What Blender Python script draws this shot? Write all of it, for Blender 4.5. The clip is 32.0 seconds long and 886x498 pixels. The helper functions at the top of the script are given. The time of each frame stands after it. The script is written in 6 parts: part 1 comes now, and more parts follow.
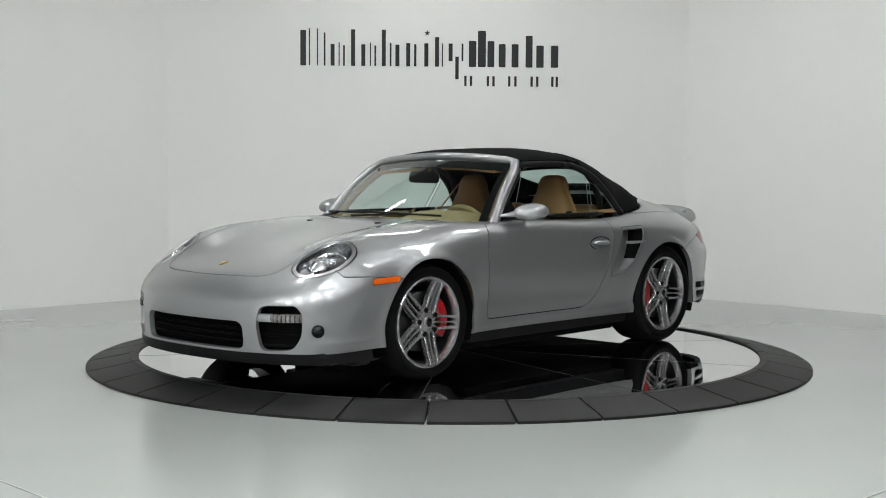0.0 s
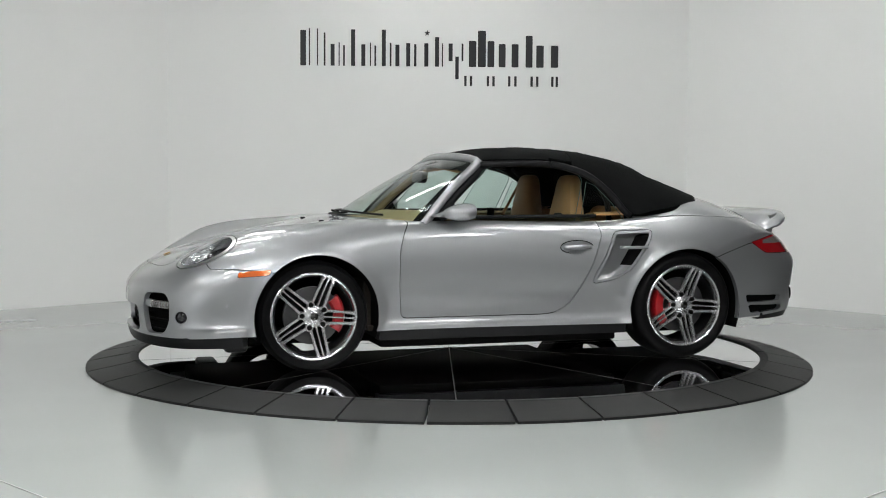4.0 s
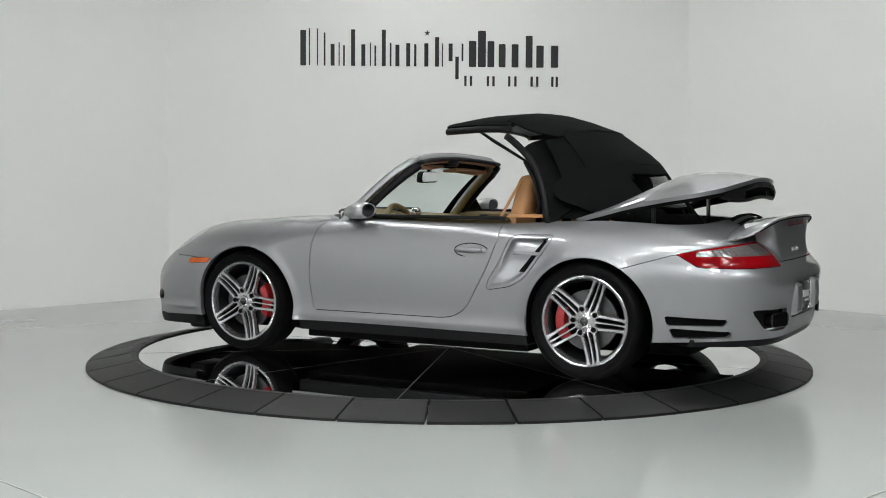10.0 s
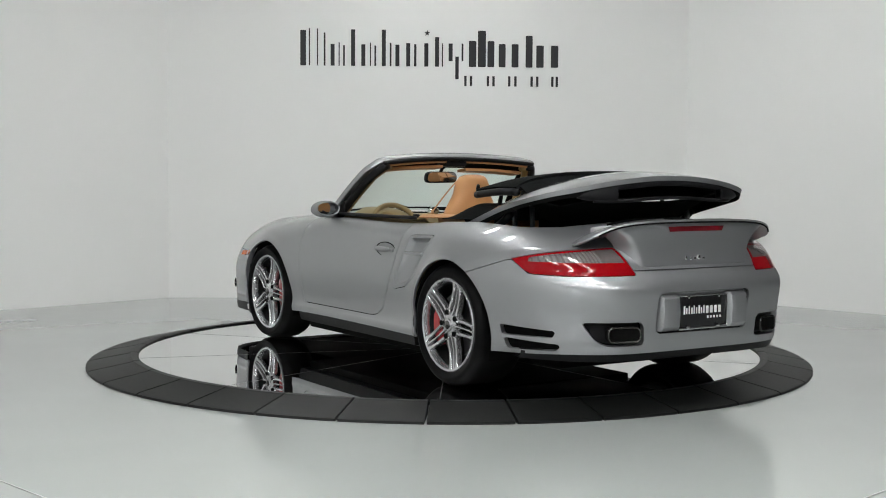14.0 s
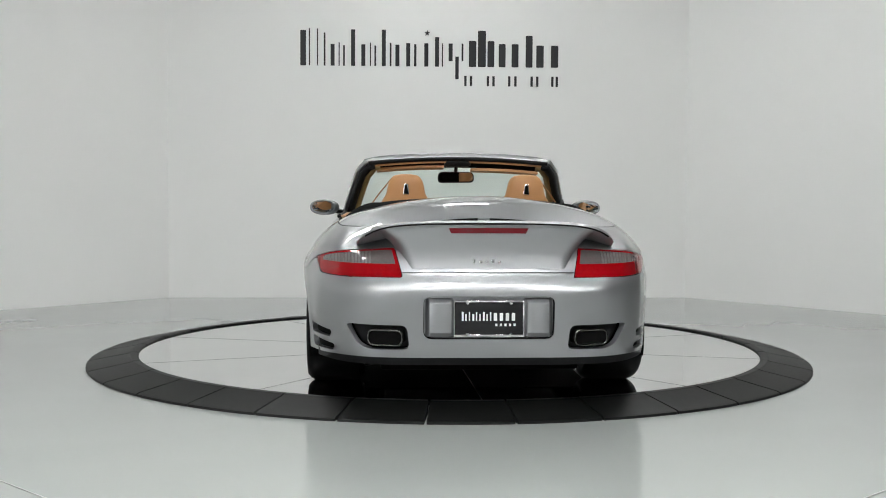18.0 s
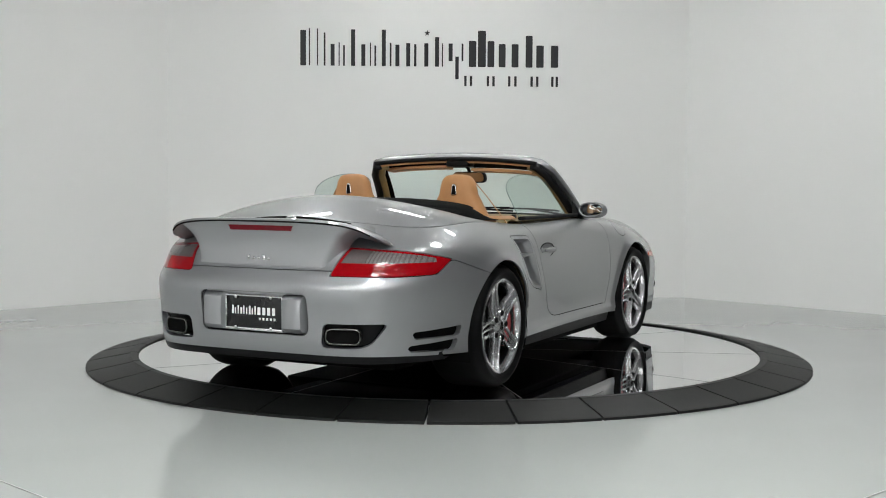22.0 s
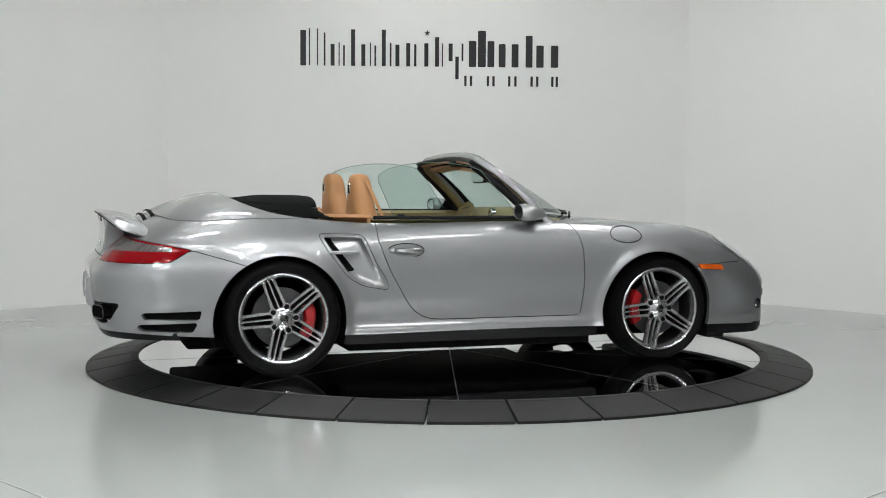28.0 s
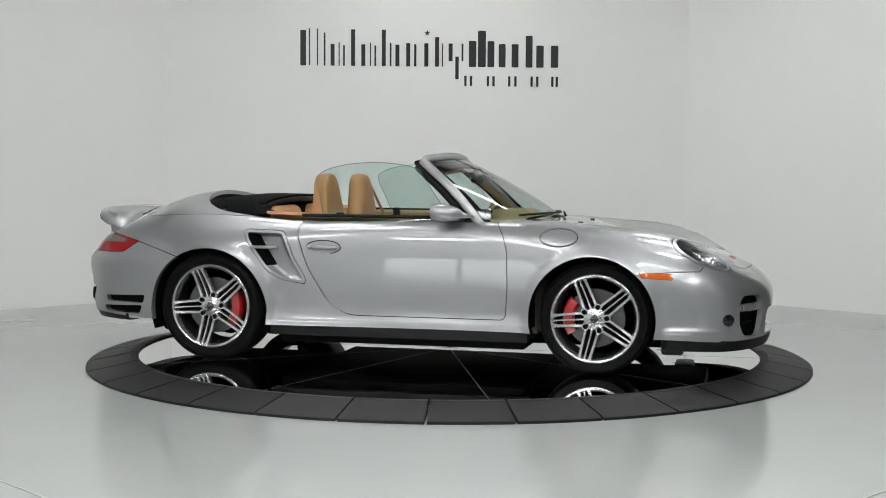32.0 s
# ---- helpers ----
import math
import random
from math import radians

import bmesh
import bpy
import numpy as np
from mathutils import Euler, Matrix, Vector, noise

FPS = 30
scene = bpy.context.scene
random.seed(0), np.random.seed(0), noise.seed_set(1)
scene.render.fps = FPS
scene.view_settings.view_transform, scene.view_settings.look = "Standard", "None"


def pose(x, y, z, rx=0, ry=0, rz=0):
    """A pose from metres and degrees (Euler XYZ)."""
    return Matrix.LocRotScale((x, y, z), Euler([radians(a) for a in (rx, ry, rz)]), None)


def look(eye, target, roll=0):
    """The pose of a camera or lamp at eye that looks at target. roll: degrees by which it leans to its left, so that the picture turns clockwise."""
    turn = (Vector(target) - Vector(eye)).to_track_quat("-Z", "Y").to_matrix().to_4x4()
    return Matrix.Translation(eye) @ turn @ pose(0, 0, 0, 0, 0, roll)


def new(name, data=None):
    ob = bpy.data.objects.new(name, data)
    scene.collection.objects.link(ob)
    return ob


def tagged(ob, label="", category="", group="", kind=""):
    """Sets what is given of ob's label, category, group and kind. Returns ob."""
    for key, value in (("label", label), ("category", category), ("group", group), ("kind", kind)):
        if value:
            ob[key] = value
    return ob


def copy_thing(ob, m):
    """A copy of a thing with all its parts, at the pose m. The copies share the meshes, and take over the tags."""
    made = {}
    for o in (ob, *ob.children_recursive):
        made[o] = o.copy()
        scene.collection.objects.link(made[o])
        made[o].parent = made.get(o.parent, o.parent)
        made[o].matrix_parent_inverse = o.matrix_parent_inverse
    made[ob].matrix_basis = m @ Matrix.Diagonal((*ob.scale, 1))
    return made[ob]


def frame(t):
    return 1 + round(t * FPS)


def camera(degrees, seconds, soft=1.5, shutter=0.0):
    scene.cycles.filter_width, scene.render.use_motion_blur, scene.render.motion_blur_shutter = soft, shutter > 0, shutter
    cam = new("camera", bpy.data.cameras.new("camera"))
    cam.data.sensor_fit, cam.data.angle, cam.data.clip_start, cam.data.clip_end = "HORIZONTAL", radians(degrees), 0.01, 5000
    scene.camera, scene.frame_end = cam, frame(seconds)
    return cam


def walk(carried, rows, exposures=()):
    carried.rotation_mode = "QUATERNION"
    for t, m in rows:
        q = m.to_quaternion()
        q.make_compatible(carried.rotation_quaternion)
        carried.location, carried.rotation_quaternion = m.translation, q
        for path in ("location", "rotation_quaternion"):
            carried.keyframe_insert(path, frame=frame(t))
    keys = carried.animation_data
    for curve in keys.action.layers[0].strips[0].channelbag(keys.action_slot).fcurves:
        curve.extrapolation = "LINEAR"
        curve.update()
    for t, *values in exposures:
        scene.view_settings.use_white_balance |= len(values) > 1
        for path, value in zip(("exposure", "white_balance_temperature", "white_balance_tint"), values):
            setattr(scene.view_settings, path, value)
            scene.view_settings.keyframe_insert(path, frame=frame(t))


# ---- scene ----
# camera: still, 8.3 m from the turntable's axis, 1.15 m above it
cam = camera(38.62, 32.0, soft=1.0)
EYE = Vector((0.0, -8.33, 1.1454))
AIM = EYE + Vector((math.sin(-0.00514), math.cos(-0.00514), -math.tan(0.05903)))
walk(cam, [(0.0, look(EYE, AIM, 0.30)), (32.0, look(EYE, AIM, 0.30))])

# exposure and world
scene.view_settings.exposure = 0.0
world = bpy.data.worlds.new("studio_world")
world.use_nodes = True
world.node_tree.nodes["Background"].inputs[0].default_value = (0.85, 0.92, 1.0, 1)
world.node_tree.nodes["Background"].inputs[1].default_value = 0.05
scene.world = world
PANEL_POWER = 41.5

FLOOR_Z = -0.056
CX, CY = 1.072, -0.0515   # the axis of the turntable in the car's own measures


# ---- small tools ----
def curve(xs, ys, soft=0.0):
    """Smooth curve through knots (cubic Hermite), eased a little if soft is given."""
    xs, ys = np.array(xs, float), np.array(ys, float)
    if soft:
        base = curve(xs, ys)
        step = soft / 3
        grid = np.arange(xs[0] - 4 * soft, xs[-1] + 4 * soft, step)
        end = (base(xs[0] + 1e-3) - ys[0]) / 1e-3, (ys[-1] - base(xs[-1] - 1e-3)) / 1e-3
        raw = np.where(grid < xs[0], ys[0] + end[0] * (grid - xs[0]), np.where(grid > xs[-1], ys[-1] + end[1] * (grid - xs[-1]), base(grid)))
        w = np.exp(-0.5 * (np.arange(-9, 10) / 3)**2)
        return curve(grid[9:-9], np.convolve(raw, w / w.sum(), "valid"))
    d = np.diff(ys) / np.diff(xs)
    m = np.concatenate([[d[0]], (d[:-1] * np.diff(xs)[1:] + d[1:] * np.diff(xs)[:-1]) / (xs[2:] - xs[:-2]), [d[-1]]])

    def f(x):
        x = np.clip(np.asarray(x, float), xs[0], xs[-1])
        i = np.clip(np.searchsorted(xs, x) - 1, 0, len(xs) - 2)
        h = xs[i + 1] - xs[i]
        t = (x - xs[i]) / h
        return ((2 * t**3 - 3 * t**2 + 1) * ys[i] + (t**3 - 2 * t**2 + t) * h * m[i]
                + (-2 * t**3 + 3 * t**2) * ys[i + 1] + (t**3 - t**2) * h * m[i + 1])
    return f


def smooth_outline(points, n=6, closed=True):
    """Catmull-Rom curve through 2D points."""
    p = np.array(points, float)
    k = len(p)
    out = []
    for i in range(k if closed else k - 1):
        a = p[(i - 1) % k] if closed or i else p[0]
        b, c = p[i], p[(i + 1) % k]
        e = p[(i + 2) % k] if closed or i + 2 < k else p[-1]
        for j in range(n):
            t = j / n
            out.append(0.5 * (2 * b + (c - a) * t + (2 * a - 5 * b + 4 * c - e) * t * t + (3 * b - a - 3 * c + e) * t**3))
    if not closed:
        out.append(p[-1])
    return np.array(out)


def rounded(points, r=0.02, n=5):
    """Polygon with rounded corners."""
    p = np.array(points, float)
    out = []
    for i in range(len(p)):
        a, b, c = p[i - 1], p[i], p[(i + 1) % len(p)]
        u, v = a - b, c - b
        lu, lv = np.hypot(*u), np.hypot(*v)
        k = min(r, 0.45 * lu, 0.45 * lv)
        s, e = b + u / lu * k, b + v / lv * k
        for j in range(n + 1):
            t = j / n
            out.append((1 - t)**2 * s + 2 * t * (1 - t) * b + t * t * e)
    return np.array(out)


def outline_distance(px, py, poly):
    """Signed distance to a closed polygon, negative inside."""
    px, py = np.asarray(px, float), np.asarray(py, float)
    best = np.full(px.shape, 1e9)
    inside = np.zeros(px.shape, bool)
    lo, hi = poly.min(0) - 0.12, poly.max(0) + 0.12
    near = (px > lo[0]) & (px < hi[0]) & (py > lo[1]) & (py < hi[1])
    x, y = px[near], py[near]
    b = np.full(x.shape, 1e9)
    ins = np.zeros(x.shape, bool)
    for i in range(len(poly)):
        (ax, ay), (bx, by) = poly[i - 1], poly[i]
        ex, ey = bx - ax, by - ay
        t = np.clip(((x - ax) * ex + (y - ay) * ey) / (ex * ex + ey * ey + 1e-12), 0, 1)
        b = np.minimum(b, (x - ax - t * ex)**2 + (y - ay - t * ey)**2)
        if ay != by:
            ins ^= ((ay > y) != (by > y)) & (x < ax + (y - ay) / (by - ay) * ex)
    best[near] = np.sqrt(b)
    inside[near] = ins
    best[~near] = 0.1
    return np.where(inside, -best, best)


def link_mesh(name, verts, faces, material, parent=None, label="", normals=None, smooth=True):
    me = bpy.data.meshes.new(name)
    me.from_pydata([tuple(map(float, v)) for v in verts], [], [tuple(map(int, f)) for f in faces])
    if smooth:
        me.polygons.foreach_set("use_smooth", [True] * len(me.polygons))
    me.update()
    if normals is not None:
        me.normals_split_custom_set_from_vertices([tuple(map(float, n)) for n in normals])
    if material:
        me.materials.append(material)
    ob = new(name, me)
    ob.parent = parent
    if label:
        ob["label"] = label
    return ob


def part(name, bm, material, parent=None, label="", smooth=True, angle=40):
    """One bmesh as one mesh object under a thing or a part."""
    me = bpy.data.meshes.new(name)
    if smooth:
        for e in bm.edges:
            if len(e.link_faces) == 2 and e.calc_face_angle(0) > radians(angle):
                e.smooth = False
        for f in bm.faces:
            f.smooth = True
    bm.to_mesh(me)
    bm.free()
    me.materials.append(material)
    ob = new(name, me)
    ob.parent = parent
    if label:
        ob["label"] = label
    return ob


def bm_box(bm, x0, x1, y0, y1, z0, z1, bevel=0.0, m=None, seg=2):
    r = bmesh.ops.create_cube(bm, size=1)
    vs = r["verts"]
    for v in vs:
        v.co = Vector((x0 + (v.co.x + 0.5) * (x1 - x0), y0 + (v.co.y + 0.5) * (y1 - y0), z0 + (v.co.z + 0.5) * (z1 - z0)))
    if bevel:
        es = list({e for v in vs for e in v.link_edges})
        g = bmesh.ops.bevel(bm, geom=es, offset=bevel, segments=seg, profile=0.5, affect="EDGES")
        vs = list({v for v in g["verts"]} | {v for v in vs if v.is_valid})
    if m is not None:
        bmesh.ops.transform(bm, matrix=m, verts=vs)
    return vs


def bm_tube(bm, path, radius, seg=8, closed=False, squash=1.0):
    """Round bar along a path of points."""
    pts = [Vector(p) for p in path]
    rings = []
    n = len(pts)
    for i, p in enumerate(pts):
        a = pts[(i - 1) % n] if closed or i else p
        b = pts[(i + 1) % n] if closed or i < n - 1 else p
        d = (b - a).normalized()
        up = Vector((0, 0, 1)) if abs(d.z) < 0.9 else Vector((1, 0, 0))
        s = d.cross(up).normalized()
        u = s.cross(d)
        r = radius[i] if isinstance(radius, (list, tuple)) else radius
        rings.append([bm.verts.new(p + (s * math.cos(k * 2 * math.pi / seg) + u * math.sin(k * 2 * math.pi / seg) * squash) * r) for k in range(seg)])
    for i in range(n if closed else n - 1):
        a, b = rings[i], rings[(i + 1) % n]
        for k in range(seg):
            bm.faces.new((a[k], a[(k + 1) % seg], b[(k + 1) % seg], b[k]))
    if not closed:
        bm.faces.new(rings[0][::-1])
        bm.faces.new(rings[-1])
    return bm


def bm_lathe(bm, profile, seg=48, m=None, cap=False):
    """Turn a (radius, depth) profile about the y axis."""
    rings = []
    for k in range(seg):
        a = 2 * math.pi * k / seg
        rings.append([bm.verts.new((r * math.cos(a), y, r * math.sin(a))) for r, y in profile])
    for k in range(seg):
        a, b = rings[k], rings[(k + 1) % seg]
        for i in range(len(profile) - 1):
            bm.faces.new((a[i], b[i], b[i + 1], a[i + 1]))
    if cap:
        bm.faces.new([r[-1] for r in rings])
    if m is not None:
        bmesh.ops.transform(bm, matrix=m, verts=[v for r in rings for v in r])
    bmesh.ops.recalc_face_normals(bm, faces=bm.faces)
    return bm


def bm_grid(rows, thickness=0.0):
    """Surface through rows of points, with a thickness below it."""
    bm = bmesh.new()
    v = [[bm.verts.new(p) for p in r] for r in rows]
    for i in range(len(v) - 1):
        for j in range(len(v[0]) - 1):
            bm.faces.new((v[i][j], v[i][j + 1], v[i + 1][j + 1], v[i + 1][j]))
    bm.normal_update()
    if thickness:
        bmesh.ops.solidify(bm, geom=bm.faces[:], thickness=thickness)
    bmesh.ops.recalc_face_normals(bm, faces=bm.faces)
    return bm


def bm_plate(outline, depth, m=None, bevel=0.0):
    """A flat plate with this 2D outline in xz, with depth along y."""
    bm = bmesh.new()
    f = bm.faces.new([bm.verts.new((p[0], 0, p[1])) for p in outline])
    g = bmesh.ops.extrude_face_region(bm, geom=[f])
    bmesh.ops.translate(bm, vec=(0, depth, 0), verts=[e for e in g["geom"] if isinstance(e, bmesh.types.BMVert)])
    bmesh.ops.recalc_face_normals(bm, faces=bm.faces)
    if bevel:
        es = [e for e in bm.edges if len(e.link_faces) == 2 and e.calc_face_angle(0) > 0.9]
        bmesh.ops.bevel(bm, geom=es, offset=bevel, segments=2, profile=0.5, affect="EDGES")
    if m is not None:
        bmesh.ops.transform(bm, matrix=m, verts=bm.verts)
    return bm


# ---- materials ----
def material(name, colour, rough=0.5, metal=0.0, coat=0.0, coat_rough=0.05, ior=1.45, noise_scale=0.0, noise_amount=0.0,
             bump=0.0, bump_scale=200.0, alpha=1.0, transmission=0.0, emission=0.0, rough_noise=0.0, coat_ior=1.5):
    m = bpy.data.materials.new(name)
    m.use_nodes = True
    nt = m.node_tree
    b = nt.nodes["Principled BSDF"]
    b.inputs["Base Color"].default_value = (*colour, 1)
    b.inputs["Roughness"].default_value = rough
    b.inputs["Metallic"].default_value = metal
    b.inputs["Coat Weight"].default_value = coat
    b.inputs["Coat Roughness"].default_value = coat_rough
    b.inputs["IOR"].default_value = ior
    b.inputs["Coat IOR"].default_value = coat_ior
    b.inputs["Transmission Weight"].default_value = transmission
    b.inputs["Alpha"].default_value = alpha
    if emission:
        b.inputs["Emission Color"].default_value = (*colour, 1)
        b.inputs["Emission Strength"].default_value = emission
    if noise_amount or bump or rough_noise:
        co = nt.nodes.new("ShaderNodeTexCoord")
    if noise_amount or rough_noise:
        n = nt.nodes.new("ShaderNodeTexNoise")
        n.inputs["Scale"].default_value = noise_scale
        n.inputs["Detail"].default_value = 6
        nt.links.new(co.outputs["Object"], n.inputs["Vector"])
        if noise_amount:
            r = nt.nodes.new("ShaderNodeMapRange")
            r.inputs["To Min"].default_value, r.inputs["To Max"].default_value = 1 - noise_amount, 1 + noise_amount
            nt.links.new(n.outputs["Fac"], r.inputs["Value"])
            h = nt.nodes.new("ShaderNodeHueSaturation")
            h.inputs["Color"].default_value = (*colour, 1)
            nt.links.new(r.outputs["Result"], h.inputs["Value"])
            nt.links.new(h.outputs["Color"], b.inputs["Base Color"])
        if rough_noise:
            r2 = nt.nodes.new("ShaderNodeMapRange")
            r2.inputs["To Min"].default_value, r2.inputs["To Max"].default_value = rough - rough_noise, rough + rough_noise
            nt.links.new(n.outputs["Fac"], r2.inputs["Value"])
            nt.links.new(r2.outputs["Result"], b.inputs["Roughness"])
    if bump:
        n2 = nt.nodes.new("ShaderNodeTexNoise")
        n2.inputs["Scale"].default_value = bump_scale
        n2.inputs["Detail"].default_value = 4
        nt.links.new(co.outputs["Object"], n2.inputs["Vector"])
        bp = nt.nodes.new("ShaderNodeBump")
        bp.inputs["Strength"].default_value = bump
        bp.inputs["Distance"].default_value = 0.002
        nt.links.new(n2.outputs["Fac"], bp.inputs["Height"])
        nt.links.new(bp.outputs["Normal"], b.inputs["Normal"])
    return m


def glass_material(name, tint, rough=0.0, gloss=0.06):
    """Thin pane: clear tinted sheet with a gloss that grows towards grazing angles."""
    m = bpy.data.materials.new(name)
    m.use_nodes = True
    nt = m.node_tree
    nt.nodes.remove(nt.nodes["Principled BSDF"])
    out = nt.nodes["Material Output"]
    tr, gl, mix, fr, po, mr = (nt.nodes.new("ShaderNode" + k) for k in ("BsdfTransparent", "BsdfGlossy", "MixShader", "LayerWeight", "Math", "MapRange"))
    tr.inputs[0].default_value = (*tint, 1)
    gl.inputs["Roughness"].default_value = rough
    fr.inputs["Blend"].default_value = 0.5
    po.operation = "POWER"
    po.inputs[1].default_value = 4.5
    mr.inputs["To Min"].default_value = gloss
    nt.links.new(fr.outputs["Facing"], po.inputs[0])
    nt.links.new(po.outputs[0], mr.inputs["Value"])
    nt.links.new(mr.outputs["Result"], mix.inputs[0])
    nt.links.new(tr.outputs[0], mix.inputs[1])
    nt.links.new(gl.outputs[0], mix.inputs[2])
    nt.links.new(mix.outputs[0], out.inputs[0])
    return m


# tones of the unseen walls, set pale or dark for the car's reflections
WALL_PALE = material("pale_unseen_wall", (0.80, 0.80, 0.80), 0.6, noise_scale=0.6, noise_amount=0.04, bump=0.08, bump_scale=90)
WALL_DIM = material("dim_unseen_wall", (0.36, 0.36, 0.36), 0.6, noise_scale=0.6, noise_amount=0.04, bump=0.08, bump_scale=90)
WALL_DARK = material("dark_unseen_wall", (0.03, 0.03, 0.031), 0.6, noise_scale=0.6, noise_amount=0.06, bump=0.08, bump_scale=90)
DOORWAY_GLOW = material("doorway_glow", (0.95, 0.98, 1.0), 0.5, emission=2.6)
WALL = material("white_wall_paint", (0.84, 0.84, 0.83), 0.6, noise_scale=0.6, noise_amount=0.02, bump=0.08, bump_scale=90)
CEILING = material("grey_ceiling_paint", (0.20, 0.20, 0.20), 0.8, noise_scale=1.0, noise_amount=0.02)
FLOOR = material("grey_white_epoxy", (0.345, 0.36, 0.355), 0.13, ior=1.55, noise_scale=1.2, noise_amount=0.03, bump=0.03, bump_scale=6, rough_noise=0.04)
SEAM = material("floor_joint", (0.30, 0.30, 0.30), 0.6, noise_scale=8, noise_amount=0.2)
DISC = material("dark_mirror_polish", (0.80, 0.80, 0.80), 0.012, metal=1.0, noise_scale=3, noise_amount=0.04)
RING = material("dark_rubber_ramp", (0.0042, 0.0046, 0.0044), 0.5, ior=1.36, noise_scale=5, noise_amount=0.25, bump=0.25, bump_scale=300)
STRIP = material("dull_joint_strip", (0.10, 0.10, 0.10), 0.4, metal=0.6, noise_scale=12, noise_amount=0.3)
EDGE = material("alloy_edge_strip", (0.55, 0.55, 0.55), 0.3, metal=1.0)
INK = material("black_vinyl", (0.02, 0.02, 0.022), 0.5, noise_scale=20, noise_amount=0.1)
LIGHT = material("light_diffuser", (0.985, 1.0, 0.985), 0.5, emission=PANEL_POWER)
FIXTURE = material("white_enamel", (0.75, 0.75, 0.75), 0.4, noise_scale=20, noise_amount=0.03)

PAINT = material("silver_metallic_paint", (0.332, 0.337, 0.348), 0.43, metal=0.80, coat=1.0, coat_rough=0.012, noise_scale=900, noise_amount=0.10, coat_ior=1.62)
BLACK_TRIM = material("black_plastic_trim", (0.008, 0.008, 0.009), 0.45, ior=1.25, noise_scale=60, noise_amount=0.2, bump=0.1, bump_scale=500)
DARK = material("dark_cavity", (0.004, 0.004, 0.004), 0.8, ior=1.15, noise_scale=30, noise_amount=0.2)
FABRIC = material("black_roof_cloth", (0.006, 0.0065, 0.0065), 0.95, ior=1.15, noise_scale=14, noise_amount=0.3, bump=0.5, bump_scale=900)
LEATHER = material("tan_leather", (0.44, 0.222, 0.092), 0.5, noise_scale=9, noise_amount=0.12, bump=0.2, bump_scale=350)
LEATHER_PALE = material("sand_leather", (0.27, 0.20, 0.095), 0.55, noise_scale=9, noise_amount=0.10, bump=0.2, bump_scale=350)
RUBBER = material("tyre_rubber", (0.004, 0.004, 0.0043), 0.48, ior=1.16, noise_scale=25, noise_amount=0.25, bump=0.15, bump_scale=300)
ALLOY = material("machined_alloy", (0.50, 0.50, 0.51), 0.24, metal=0.85, noise_scale=60, noise_amount=0.04)
# near-black, so that the barrel behind the spokes stays dark
ALLOY_DARK = material("near_black_alloy", (0.014, 0.014, 0.015), 0.4, ior=1.25, noise_scale=60, noise_amount=0.1)
STEEL = material("brake_steel", (0.11, 0.11, 0.113), 0.36, metal=1.0, noise_scale=40, noise_amount=0.15)
RED_PAINT = material("red_caliper_paint", (0.30, 0.008, 0.011), 0.3, coat=0.6, noise_scale=40, noise_amount=0.1)
PIPE = material("dark_steel_pipe", (0.10, 0.10, 0.095), 0.22, metal=1.0, noise_scale=30, noise_amount=0.1)
BUCKET = material("lamp_bucket_silver", (0.26, 0.26, 0.27), 0.22, metal=1.0, noise_scale=40, noise_amount=0.1)
CHROME = material("chrome", (0.80, 0.80, 0.80), 0.06, metal=1.0, noise_scale=30, noise_amount=0.02)
ORANGE = material("amber_plastic", (0.60, 0.10, 0.008), 0.15, coat=1.0, noise_scale=200, noise_amount=0.15)
RED_LENS = material("red_lens", (0.24, 0.002, 0.005), 0.12, ior=1.25, coat=0.30, noise_scale=120, noise_amount=0.12)
CLEAR_LENS = material("clear_ribbed_lens", (0.72, 0.71, 0.71), 0.15, metal=0.5, coat=1.0, noise_scale=90, noise_amount=0.2)
RED_DARK = material("dark_red_lens", (0.13, 0.003, 0.008), 0.15, ior=1.3, coat=0.3, noise_scale=120, noise_amount=0.12)
TAIL_CLEAR = material("clear_lamp_lens", (0.21, 0.195, 0.195), 0.18, metal=0.35, coat=0.5, noise_scale=120, noise_amount=0.45)
SMOKE_LENS = material("smoked_lens", (0.10, 0.085, 0.085), 0.15, ior=1.3, coat=0.5, noise_scale=90, noise_amount=0.2)
GLASS = glass_material("clear_tinted_glass", (0.80, 0.88, 0.85), gloss=0.02)
SIDE_GLASS = glass_material("green_tinted_glass", (0.79, 0.89, 0.86), gloss=0.045)
GLASS_EDGE = material("ground_glass_edge", (0.10, 0.17, 0.15), 0.35, ior=1.5, noise_scale=40, noise_amount=0.1)
LAMP_GLASS = glass_material("headlamp_glass", (0.95, 0.96, 0.97))
MIRROR = material("mirror_glass", (0.75, 0.76, 0.77), 0.02, metal=1.0, noise_scale=5, noise_amount=0.01)
PLATE = material("black_plate", (0.012, 0.012, 0.013), 0.25, noise_scale=30, noise_amount=0.1)
WHITE_INK = material("white_ink", (0.75, 0.75, 0.75), 0.5, noise_scale=50, noise_amount=0.03)
CARPET = material("dark_carpet", (0.03, 0.025, 0.02), 0.95, noise_scale=80, noise_amount=0.3)


# ---- the studio ----
def slab(name, corners, z0, z1, mat, label, category):
    bm = bmesh.new()
    f = bm.faces.new([bm.verts.new((x, y, z0)) for x, y in corners])
    g = bmesh.ops.extrude_face_region(bm, geom=[f])
    bmesh.ops.translate(bm, vec=(0, 0, z1 - z0), verts=[e for e in g["geom"] if isinstance(e, bmesh.types.BMVert)])
    bmesh.ops.recalc_face_normals(bm, faces=bm.faces)
    return tagged(part(name, bm, mat, smooth=False), label, category, kind="structure")


